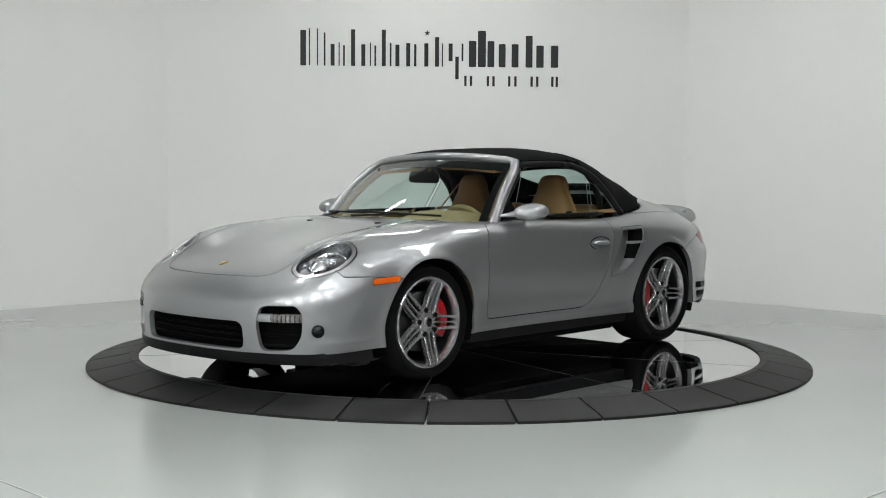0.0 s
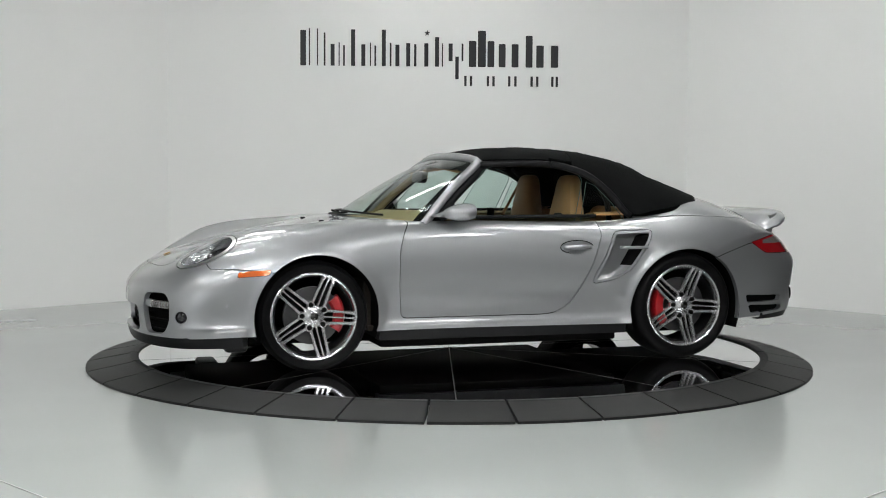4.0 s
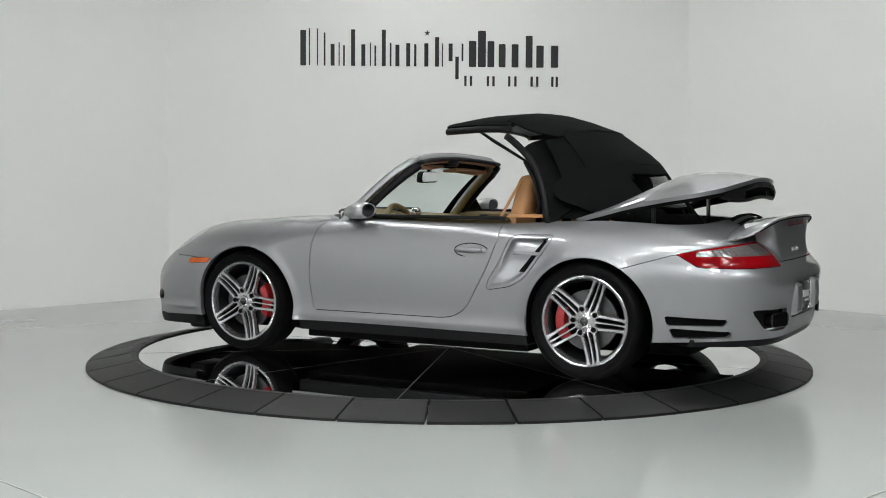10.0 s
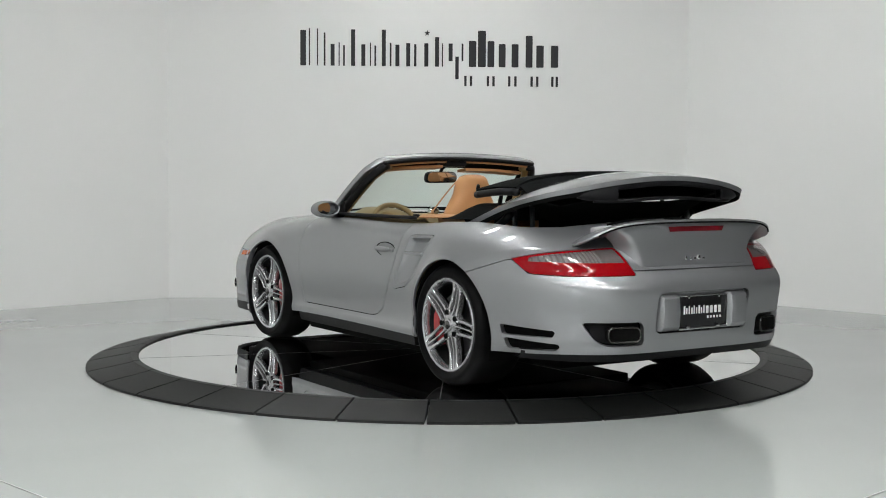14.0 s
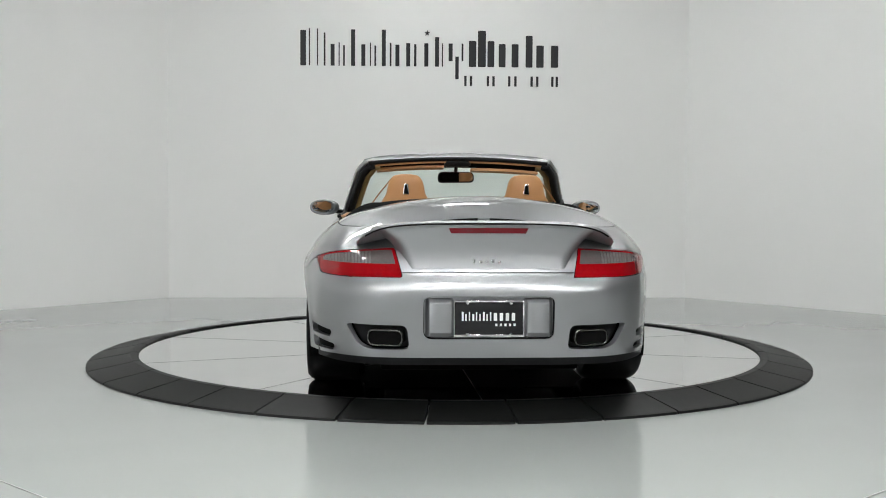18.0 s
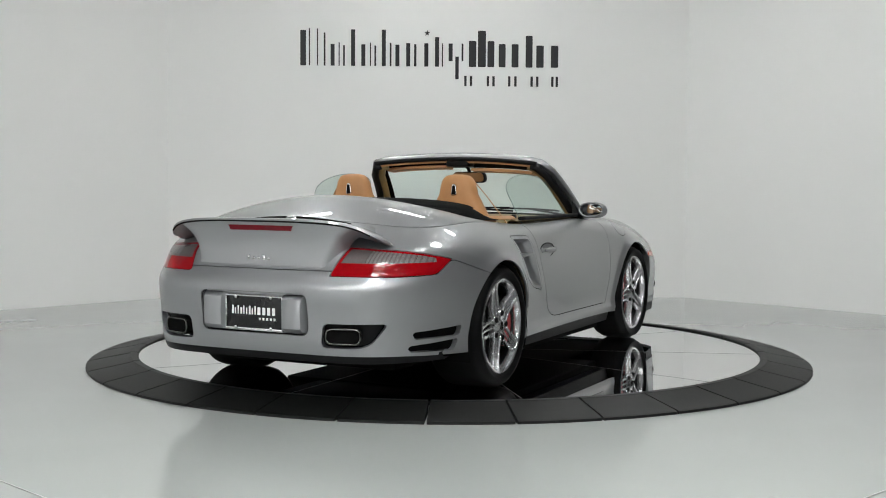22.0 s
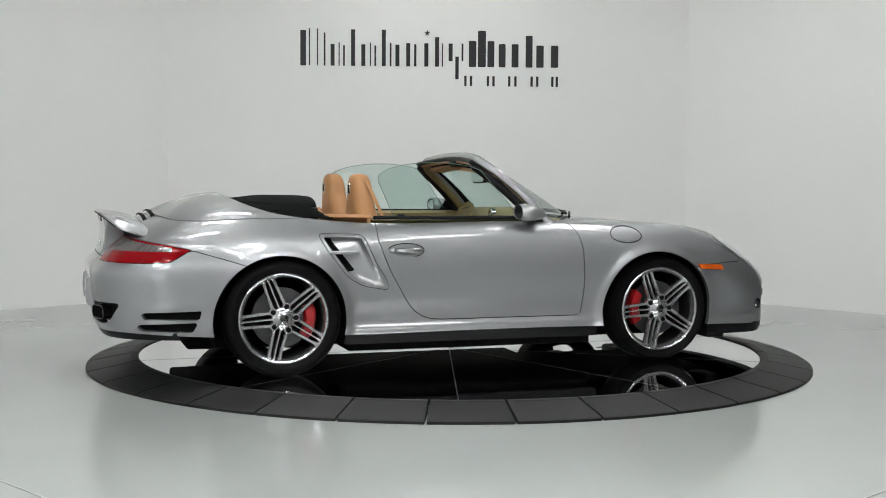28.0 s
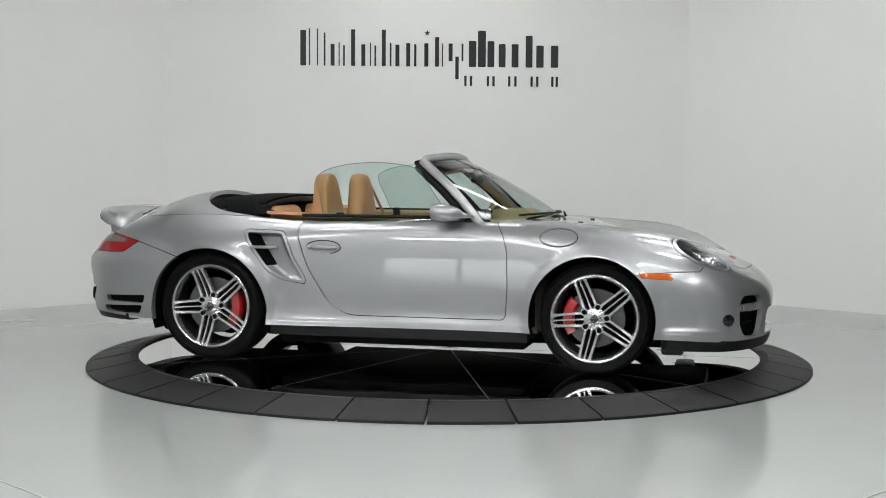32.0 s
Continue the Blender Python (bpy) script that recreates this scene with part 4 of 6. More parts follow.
def underbody(body):
    bm = bmesh.new()
    bm_box(bm, -0.60, 2.85, -0.52, 0.52, 0.125, 0.22, 0.02)
    bm_box(bm, 0.42, 1.95, -0.75, 0.75, 0.115, 0.21, 0.012)
    bm_box(bm, 2.74, 3.08, -0.42, 0.42, 0.225, 0.28, 0.02)
    bm_box(bm, 2.0, 2.75, -0.5, 0.5, 0.12, 0.17, 0.02)
    under(part("undertray", bm, DARK, CAR, "black plastic undertray"))
    for s in (-1, 1):
        bm = bmesh.new()
        for p, q in (((0.40, 0.825), (1.98, 0.845)),):
            v = [bm.verts.new((x, y * s, z)) for x, y, z in ((p[0], p[1], 0.236), (q[0], q[1], 0.236), (q[0], q[1] - 0.02, 0.165), (p[0], p[1] - 0.02, 0.165))]
            f = bm.faces.new(v)
        g = bmesh.ops.extrude_face_region(bm, geom=[f])
        bmesh.ops.translate(bm, vec=(0, -0.1 * s, 0), verts=[e for e in g["geom"] if isinstance(e, bmesh.types.BMVert)])
        bmesh.ops.recalc_face_normals(bm, faces=bm.faces)
        under(part("sill_cover", bm, BLACK_TRIM, CAR, "black lower sill cover", angle=30))
        bm = bmesh.new()
        bm_box(bm, -0.50, -0.37, 0.66 * s - 0.13, 0.66 * s + 0.13, 0.12, 0.23, 0.02)
        under(part("spoiler_flap", bm, BLACK_TRIM, CAR))
    # black lip under the front bumper and the strip under the rear one
    def skirt(name, xs, zt, zb, inset, label):
        bm = bmesh.new()
        rows = []
        for y in np.linspace(-0.835, 0.835, 61):
            x = xs(abs(y))
            rows.append([bm.verts.new(p) for p in ((x + inset, y, zt + 0.012), (x, y, zt), (x + inset * 0.3, y, (zt + zb) / 2), (x + inset, y, zb), (x + inset * 4, y, zb + 0.01))])
        for p, q in zip(rows, rows[1:]):
            for i in range(4):
                bm.faces.new((p[i], p[i + 1], q[i + 1], q[i]))
        bmesh.ops.recalc_face_normals(bm, faces=bm.faces)
        return under(part(name, bm, BLACK_TRIM, CAR, label))
    skirt("front_lip", lambda y: float(nose(0.19) + nose_round(y)) + (0.0 if y < 0.80 else (y - 0.80) * 6.0) - 0.004, 0.208, 0.150, 0.018, "black plastic chin spoiler")
    skirt("rear_skirt", lambda y: float(tail(0.27) - tail_round(y)) - 0.010, 0.262, 0.222, -0.02, "black lower edge of the rear bumper")
    # grilles in the front bumper
    for name, y0, y1, z0, z1 in (("grille", -0.46, 0.46, 0.19, 0.39), ("grille", 0.45, 0.77, 0.19, 0.46), ("grille", -0.77, -0.45, 0.19, 0.46)):
        bm = bmesh.new()
        rows = []
        for y in np.linspace(y0, y1, 13):
            x = float(nose(0.3) + nose_round(abs(y))) + 0.075
            rows.append([bm.verts.new((x, y, z)) for z in (z0, z1)])
        for p, q in zip(rows, rows[1:]):
            bm.faces.new((p[0], p[1], q[1], q[0]))
        g = under(part(name, bm, DARK, CAR, "black grille opening"))
        for z in ([0.255, 0.29, 0.325] if y0 == -0.46 else [0.245, 0.30]):
            bm = bmesh.new()
            path = [(float(nose(0.3) + nose_round(abs(y))) + 0.058, y, z) for y in np.linspace(y0, y1, 13)]
            bm_tube(bm, path, 0.008, 6)
            part("slat", bm, DARK, g)
    for s in (-1, 1):
        # clear lamp on the outer part of a bar across the intake, silver vane on its inner part
        for name, y0, y1, mat, label in (("daylight_bar", 0.570, 0.722, TAIL_CLEAR, "clear turn signal lamp across the intake"), ("intake_vane", 0.490, 0.568, PAINT, "silver vane beside the turn signal lamp")):
            bm = bmesh.new()
            rows = []
            for y in np.linspace(y0, y1, 10):
                x = float(nose(0.375) + nose_round(y)) + (0.012 if mat is TAIL_CLEAR else 0.016)
                rows.append([bm.verts.new(p) for p in ((x + 0.02, y * s, 0.416), (x, y * s, 0.412), (x - 0.006, y * s, 0.394), (x, y * s, 0.374), (x + 0.02, y * s, 0.370))])
            for p, q in zip(rows, rows[1:]):
                for i in range(4):
                    bm.faces.new((p[i], p[i + 1], q[i + 1], q[i]))
            bmesh.ops.recalc_face_normals(bm, faces=bm.faces)
            under(part(name, bm, mat, CAR, label))
        for k in range(7):
            bm = bmesh.new()
            y = 0.585 + 0.020 * k
            x = float(nose(0.375) + nose_round(y)) + 0.012
            bm_box(bm, x - 0.008, x + 0.012, y * s - 0.0022, y * s + 0.0022, 0.376, 0.410)
            under(part("lamp_rib", bm, BUCKET, CAR, smooth=False))
        # round lamp in the bumper's corner
        m = Matrix.Translation((-0.748, 0.776 * s, 0.330)) @ Vector((0, 1, 0)).rotation_difference(Vector((-0.62, 0.78 * s, 0.0))).to_matrix().to_4x4()
        bm = bmesh.new()
        bm_lathe(bm, [(0.034, -0.03), (0.034, 0.002), (0.029, 0.004), (0.027, -0.003), (0.016, 0.003), (0.0005, 0.006)], 24, m)
        under(part("corner_lamp", bm, DARK_LENS, CAR, "round dark corner lamp"))


BEZEL = material("silver_lamp_bezel", (0.66, 0.66, 0.67), 0.28, metal=0.95, coat=1.0, noise_scale=200, noise_amount=0.05)


def head_lamps(lamps):
    for s in (-1, 1):
        m = one_side(lamps, s)
        lens, bezel = split(m, head_lamp_value, -0.016)
        lamp = under(skin_part("headlamp", bezel, BEZEL, CAR, "oval headlamp with chrome reflectors", lip=0.02))
        ring_, _ = split(bezel, head_lamp_value, 1.0)
        V, N, T = lens
        skin_part("lens", lens, LAMP_GLASS, lamp, "clear glass cover", lip=0)
        c = V.mean(0)
        n = N.mean(0)
        n /= np.linalg.norm(n)
        # bucket: the lens outline pushed inwards to a rounded bowl
        d = np.clip(-(head_lamp_value(V) + 0.016), 0, 1)
        bowl = V - n * (np.minimum(d * 2.2, 0.06) + 0.004)[:, None]
        link_mesh("bucket", bowl, T, BUCKET, lamp, "grey lamp bucket")
        q = Vector((0, 1, 0)).rotation_difference(Vector(n)).to_matrix().to_4x4()
        along = Vector((0.86, 0.10 * s, 0.51))
        along = (along - Vector(n) * along.dot(Vector(n))).normalized()
        for k, (off, rr) in enumerate(((0.030, 0.062), (-0.075, 0.045))):
            p = Vector(c) + along * off - Vector(n) * 0.050
            bm = bmesh.new()
            bm_lathe(bm, [(rr, 0.030), (rr * 0.97, 0.034), (rr * 0.90, 0.018), (rr * 0.75, 0.004), (rr * 0.55, -0.004)], 28, Matrix.Translation(p) @ q)
            part("reflector", bm, CHROME, lamp, "round chrome reflector")
            bm = bmesh.new()
            bm_lathe(bm, [(rr * 0.55, -0.004), (rr * 0.52, 0.012), (rr * 0.36, 0.022), (rr * 0.02, 0.026)], 24, Matrix.Translation(p) @ q)
            part("projector", bm, CLEAR_LENS, lamp, "clear projector lens")
        for a in range(5):
            p = Vector(c) + along * (0.115 * math.cos(a * 1.25 + 0.4)) + Vector(n).cross(along) * (0.062 * math.sin(a * 1.25 + 0.4)) - Vector(n) * 0.030
            bm = bmesh.new()
            bm_lathe(bm, [(0.016, 0.006), (0.012, -0.004), (0.0005, -0.006)], 14, Matrix.Translation(p) @ q)
            part("small_reflector", bm, CHROME, lamp)


# ---- glass, pillars, mirrors ----
def screen_base(v):
    return Vector((0.335 + 0.345 * v * v, 0.705 * v, 0.888 - 0.022 * v * v))


def screen_top(v):
    return Vector((1.005 + 0.055 * v * v, 0.585 * v, 1.250 - 0.032 * v * v))


def windscreen():
    rows = []
    for i in range(13):
        t = i / 12
        row = []
        for j in range(25):
            v = -1 + j / 12
            p = screen_base(v).lerp(screen_top(v), t)
            p += Vector((-0.5, 0, 0.86)) * 0.020 * (4 * t * (1 - t))
            row.append(p)
        rows.append(row)
    g = under(part("windscreen", bm_grid(rows), GLASS, CAR, "curved clear windscreen"))
    # dark printed border of the glass, its top widened to give the header's shade
    def on_screen(v, t, lift=-0.005):
        return screen_base(v).lerp(screen_top(v), t) + Vector((-0.5, 0, 0.86)) * (0.020 * (4 * t * (1 - t)) + lift)
    part("screen_border", bm_grid([[on_screen(v, t) for v in np.linspace(-1, 1, 21)] for t in (0.82, 0.88, 0.94, 1.0)]), DARK, g, "dark band along the top of the glass, widened for the header's shade")
    for s in (-1, 1):
        part("screen_border", bm_grid([[on_screen(s * v, t) for v in (0.945, 0.97, 1.0)] for t in np.linspace(0, 0.82, 11)]), DARK, g)
    # silver frame: two pillars and a header
    path = [screen_base(-1.04) + Vector((-0.04, 0, -0.02))] + [screen_base(-1.02).lerp(screen_top(-1.03), k / 6) + Vector((-0.5, 0, 0.86)) * 0.02 * 4 * (k / 6) * (1 - k / 6) for k in range(6)]
    path += [screen_top(-0.985) + Vector((0.0, 0, 0.001)), screen_top(-0.93) + Vector((0, 0, 0.006))]
    path += [screen_top(v) + Vector((0, 0, 0.009)) for v in np.linspace(-0.85, 0.85, 13)]
    right = [Vector((p.x, -p.y, p.z)) for p in path[:9]][::-1]
    path = path + right
    bm = bmesh.new()
    n = len(path)
    rows = []
    for i, p in enumerate(path):
        a, b = path[max(i - 1, 0)], path[min(i + 1, n - 1)]
        d = (b - a).normalized()
        up = Vector((-0.62, 0, 0.78))
        if 7 <= i < n - 7:
            up = Vector((-0.45, 0, 0.89))
        side = d.cross(up).normalized()
        if side.dot(Vector((0.5, p.y, 0.3))) < 0:
            side = -side
        out = side.cross(d).normalized()
        if out.dot(Vector((-0.3, p.y * 0.5, 0.8))) < 0:
            out = -out
        w = 0.056 if 7 <= i < n - 7 else 0.052
        rows.append([bm.verts.new(p + side * (e * w) + out * o) for e, o in ((-0.05, 0.0), (0.05, 0.012), (0.45, 0.016), (0.85, 0.008), (1.0, -0.012), (0.9, -0.030), (0.0, -0.028))])
    for p, q in zip(rows, rows[1:]):
        for i in range(7):
            bm.faces.new((p[i], p[(i + 1) % 7], q[(i + 1) % 7], q[i]))
    bm.faces.new(rows[0])
    bm.faces.new(rows[-1])
    bmesh.ops.recalc_face_normals(bm, faces=bm.faces)
    fr = under(part("windscreen_frame", bm, PAINT, CAR, "silver windscreen frame", angle=60))
    for s in (-1, 1):
        # black seal behind the pillar and tan trim inside it
        bm = bmesh.new()
        bm_tube(bm, [Vector((p.x + 0.060, p.y * s / -1 + 0.004 * s, p.z - 0.030)) for p in path[1:9]], 0.025, 8)
        part("pillar_seal", bm, BLACK_TRIM, fr, "black rubber seal")
        bm = bmesh.new()
        bm_tube(bm, [Vector((p.x + 0.028, p.y * s / -1 - 0.030 * s, p.z - 0.032)) for p in path[0:9]], 0.024, 8)
        part("pillar_trim", bm, LEATHER_PALE, fr, "sand pillar trim")
        # sun visor
        rows = [[Vector((1.045 + 0.02 * a - 0.10 * b, s * (0.09 + 0.44 * a), 1.188 - 0.022 * a * a - 0.012 * b)) for a in np.linspace(0, 1, 8)] for b in np.linspace(0, 1, 4)]
        part("sun_visor", bm_grid(rows, 0.018), LEATHER, fr, "tan sun visor")
    rows = [[Vector((screen_top(v).x + 0.01 + 0.055 * b, screen_top(v).y, screen_top(v).z - 0.026 - 0.004 * b)) for v in np.linspace(-0.95, 0.95, 20)] for b in (0, 0.5, 1)]
    part("header_trim", bm_grid(rows, 0.014), LEATHER, fr, "tan header trim")
    bm = bmesh.new()
    bm_tube(bm, [screen_top(v) + Vector((0.072, 0, -0.004)) for v in np.linspace(-1, 1, 17)], 0.014, 8)
    part("header_seal", bm, BLACK_TRIM, fr, "black header seal")
    bm = bmesh.new()
    bm_box(bm, 0.97, 1.075, -0.085, 0.085, 1.195, 1.240, 0.015)
    part("latch_cover", bm, BLACK_TRIM, fr, "black roof latch cover")
    # black cowl, wipers
    rows = [[screen_base(v) + Vector((-0.075 * b, 0, -0.008 - 0.012 * b)) for v in np.linspace(-1, 1, 25)] for b in (0, 0.5, 1)]
    cowl = under(part("cowl", bm_grid(rows, 0.012), BLACK_TRIM, CAR, "black cowl panel under the windscreen"))
    for y0, y1 in ((-0.50, 0.06), (-0.02, 0.50)):
        bm = bmesh.new()
        bm_tube(bm, [screen_base(v / 0.705).lerp(screen_top(v / 0.705), 0.02 + 0.03 * (v - y0)) + Vector((-0.02, 0, 0.012)) for v in np.linspace(y0, y1, 9)], 0.007, 6)
        bm_tube(bm, [screen_base(y1 / 0.705) + Vector((-0.05, 0, 0.0)), screen_base((y0 + y1) / 2 / 0.705) + Vector((-0.03, 0, 0.018))], 0.008, 6)
        under(part("wiper", bm, BLACK_TRIM, CAR, "black windscreen wiper"))
    # inner mirror
    bm = bmesh.new()
    out = rounded([(-0.125, -0.032), (0.125, -0.036), (0.118, 0.040), (-0.118, 0.040)], 0.034, 6)
    bm2 = bm_plate(out, 0.035, Matrix.Translation((0.86, 0, 1.125)) @ Matrix.Rotation(radians(-90), 4, "Z") @ Matrix.Rotation(radians(-7), 4, "X"), 0.006)
    im = under(part("inner_mirror", bm2, BLACK_TRIM, CAR, "black rear-view mirror"))
    out = rounded([(-0.116, -0.026), (0.116, -0.029), (0.110, 0.033), (-0.110, 0.033)], 0.030, 6)
    part("mirror_glass", bm_plate(out, 0.004, Matrix.Translation((0.897, 0, 1.125)) @ Matrix.Rotation(radians(-90), 4, "Z") @ Matrix.Rotation(radians(-7), 4, "X")), MIRROR, im, "mirror glass")
    bm = bmesh.new()
    bm_tube(bm, [(0.875, 0, 1.155), (0.90, 0, 1.185), (0.93, 0, 1.20)], 0.012, 8)
    part("stalk", bm, BLACK_TRIM, im)


def door_mirror(s):
    """A rounded shell on a short arm."""
    bm = bmesh.new()
    rows = []
    n, k = 14, 24
    for i in range(n + 1):
        t = i / n
        x = 0.772 + 0.178 * t
        grow = math.sqrt(max(0.0, 1 - (1 - t)**2.3)) if t < 1 else 1
        grow = max(grow, 0.02) * (1 - 0.22 * max(0.0, (t - 0.6) / 0.4)**2)
        rows.append([bm.verts.new((x, s * (0.885 + 0.102 * grow * math.copysign(abs(math.cos(a))**0.92, math.cos(a)) - 0.020 * (1 - t)),
                                   0.926 + 0.055 * grow * math.copysign(abs(math.sin(a))**0.92, math.sin(a)) - 0.014 * (1 - t))) for a in np.linspace(0, 2 * math.pi, k, endpoint=False)])
    for p, q in zip(rows, rows[1:]):
        for j in range(k):
            bm.faces.new((p[j], p[(j + 1) % k], q[(j + 1) % k], q[j]))
    bm.faces.new(rows[0])
    inner = [bm.verts.new((v.co.x - 0.004, (v.co.y - s * 0.885) * 0.93 + s * 0.885, (v.co.z - 0.926) * 0.90 + 0.926)) for v in rows[-1]]
    for j in range(k):
        bm.faces.new((rows[-1][j], rows[-1][(j + 1) % k], inner[(j + 1) % k], inner[j]))
    bmesh.ops.recalc_face_normals(bm, faces=bm.faces)
    shell = under(part("door_mirror", bm, PAINT, CAR, "silver door mirror shell", angle=50))
    bm = bmesh.new()
    f = bm.faces.new([bm.verts.new((0.926 + 0.021 * math.cos(a), s * (0.885 + 0.074 * math.copysign(abs(math.cos(a))**0.85, math.cos(a))), 0.926 + 0.039 * math.copysign(abs(math.sin(a))**0.85, math.sin(a)))) for a in np.linspace(0, 2 * math.pi, k, endpoint=False)])
    bmesh.ops.solidify(bm, geom=[f], thickness=0.003)
    part("mirror_glass", bm, MIRROR, shell, "mirror glass", smooth=False)
    bm = bmesh.new()
    bm_tube(bm, [(0.80, s * 0.755, 0.885), (0.83, s * 0.80, 0.893), (0.86, s * 0.84, 0.905)], [0.030, 0.022, 0.024], 10, squash=0.6)
    part("arm", bm, BLACK_TRIM, shell, "black mirror arm")
    bm = bmesh.new()
    bm_tube(bm, [(0.730, s * 0.770, 0.897), (0.775, s * 0.800, 0.903), (0.83, s * 0.845, 0.915)], [0.010, 0.020, 0.036], 12, squash=0.75)
    part("foot", bm, PAINT, shell, "silver mirror foot")
    bm = bmesh.new()
    v = [bm.verts.new(p) for p in ((0.70, s * 0.752, 0.875), (0.93, s * 0.752, 0.878), (0.875, s * 0.728, 0.985), (0.80, s * 0.735, 0.935))]
    f = bm.faces.new(v)
    bmesh.ops.solidify(bm, geom=[f], thickness=0.012)
    part("corner_panel", bm, BLACK_TRIM, shell, "black corner panel", smooth=False)


DOOR_GLASS = np.array([(0.86, 0.86), (1.10, 1.17), (1.18, 1.197), (1.35, 1.215), (1.52, 1.208), (1.66, 1.180), (1.735, 1.140), (1.745, 1.10), (1.66, 0.86)])


def lean(z):
    """How far the side glass leans in at a height."""
    return 0.748 - 0.36 * (z - 0.88) - 0.10 * (z - 0.88)**2


def pane(name, outline, s, label):
    bm = bmesh.new()
    f = bm.faces.new([bm.verts.new((x, s * lean(z), z)) for x, z in outline])
    bmesh.ops.triangulate(bm, faces=[f])
    bmesh.ops.subdivide_edges(bm, edges=bm.edges[:], cuts=2, use_grid_fill=True)
    for v in bm.verts:
        v.co.y = s * lean(v.co.z)
    bmesh.ops.recalc_face_normals(bm, faces=bm.faces)
    ob = under(part(name, bm, SIDE_GLASS, CAR, label))
    bm = bmesh.new()
    bm_tube(bm, [(x, s * lean(z), z) for x, z in outline], 0.0022, 5)
    part("ground_edge", bm, GLASS_EDGE, ob, "ground green edge of the glass")
    return ob


def side_glass():
    made = {}
    top = smooth_outline(DOOR_GLASS[1:8], 4, False)
    front = np.concatenate([[DOOR_GLASS[0]], top, [DOOR_GLASS[8]]])
    for s in (-1, 1):
        made["door", s] = pane("door_window", front, s, "green-tinted door window")
        made["quarter", s] = pane("quarter_window", [(1.70, 0.86), (1.775, 1.10), (1.83, 1.08), (1.93, 0.97), (1.99, 0.88), (1.99, 0.86)], s, "green-tinted quarter window")
        bm = bmesh.new()
        bm_tube(bm, [(x, s * (float(half_width(x)) - 0.123), 0.885 + 0.004 * x) for x in np.linspace(0.72, 1.80, 14)], 0.012, 6)
        under(part("belt_seal", bm, BLACK_TRIM, CAR, "black seal along the door top"))
    return made


def door_handle(s):
    y = s * (float(half_width(1.63)) - float(side_inset(0.705)))
    out = [(1.632 + 0.108 * math.cos(a), 0.705 + 0.041 * math.sin(a)) for a in np.linspace(0, 2 * math.pi, 28, endpoint=False)]
    door = BODY["doors"][s]
    bm = bmesh.new()
    bm_tube(bm, [(x, y + s * 0.001, z) for x, z in out], 0.003, 6, closed=True)
    ring_ = part("handle_surround", bm, DARK, door, "thin dark joint round the handle")
    bm = bmesh.new()
    f = bm.faces.new([bm.verts.new((x, y + s * 0.001, z)) for x, z in out])
    bmesh.ops.inset_region(bm, faces=[f], thickness=0.010, depth=-0.016)
    bmesh.ops.recalc_face_normals(bm, faces=bm.faces)
    part("handle_cup", bm, PAINT, door, "shaded cup behind the handle")
    bm = bmesh.new()
    bm_tube(bm, [(1.632 + k, y + s * (0.012 + 0.016 * (1 - (k / 0.1)**2)), 0.705 + 0.002) for k in np.linspace(-0.092, 0.072, 11)], [0.010, 0.014, 0.017, 0.018, 0.018, 0.018, 0.018, 0.018, 0.017, 0.014, 0.010], 10, squash=0.9)
    part("handle", bm, PAINT, door, "silver door handle")
    arc = [(1.622 + 0.086 * math.cos(a), 0.7065 + 0.0285 * math.sin(a)) for a in np.linspace(0.12, math.pi - 0.12, 15)]
    low = [(1.622 + 0.086 * math.cos(a), 0.7065 + 0.010 * math.sin(a)) for a in np.linspace(math.pi - 0.12, 0.12, 15)]
    part("grip_gap", bm_plate(arc + low, 0.003 * s, Matrix.Translation((0, y - s * 0.004, 0))), DARK, door, "dark gap above the handle", smooth=False)
    bm = bmesh.new()
    bm_lathe(bm, [(0.014, 0.0), (0.014, 0.010), (0.010, 0.014), (0.0005, 0.015)], 16, Matrix.Translation((1.716, y + s * 0.002, 0.705)) @ (Matrix.Identity(4) if s > 0 else Matrix.Rotation(math.pi, 4, "Z")))
    part("lock", bm, PAINT, door)


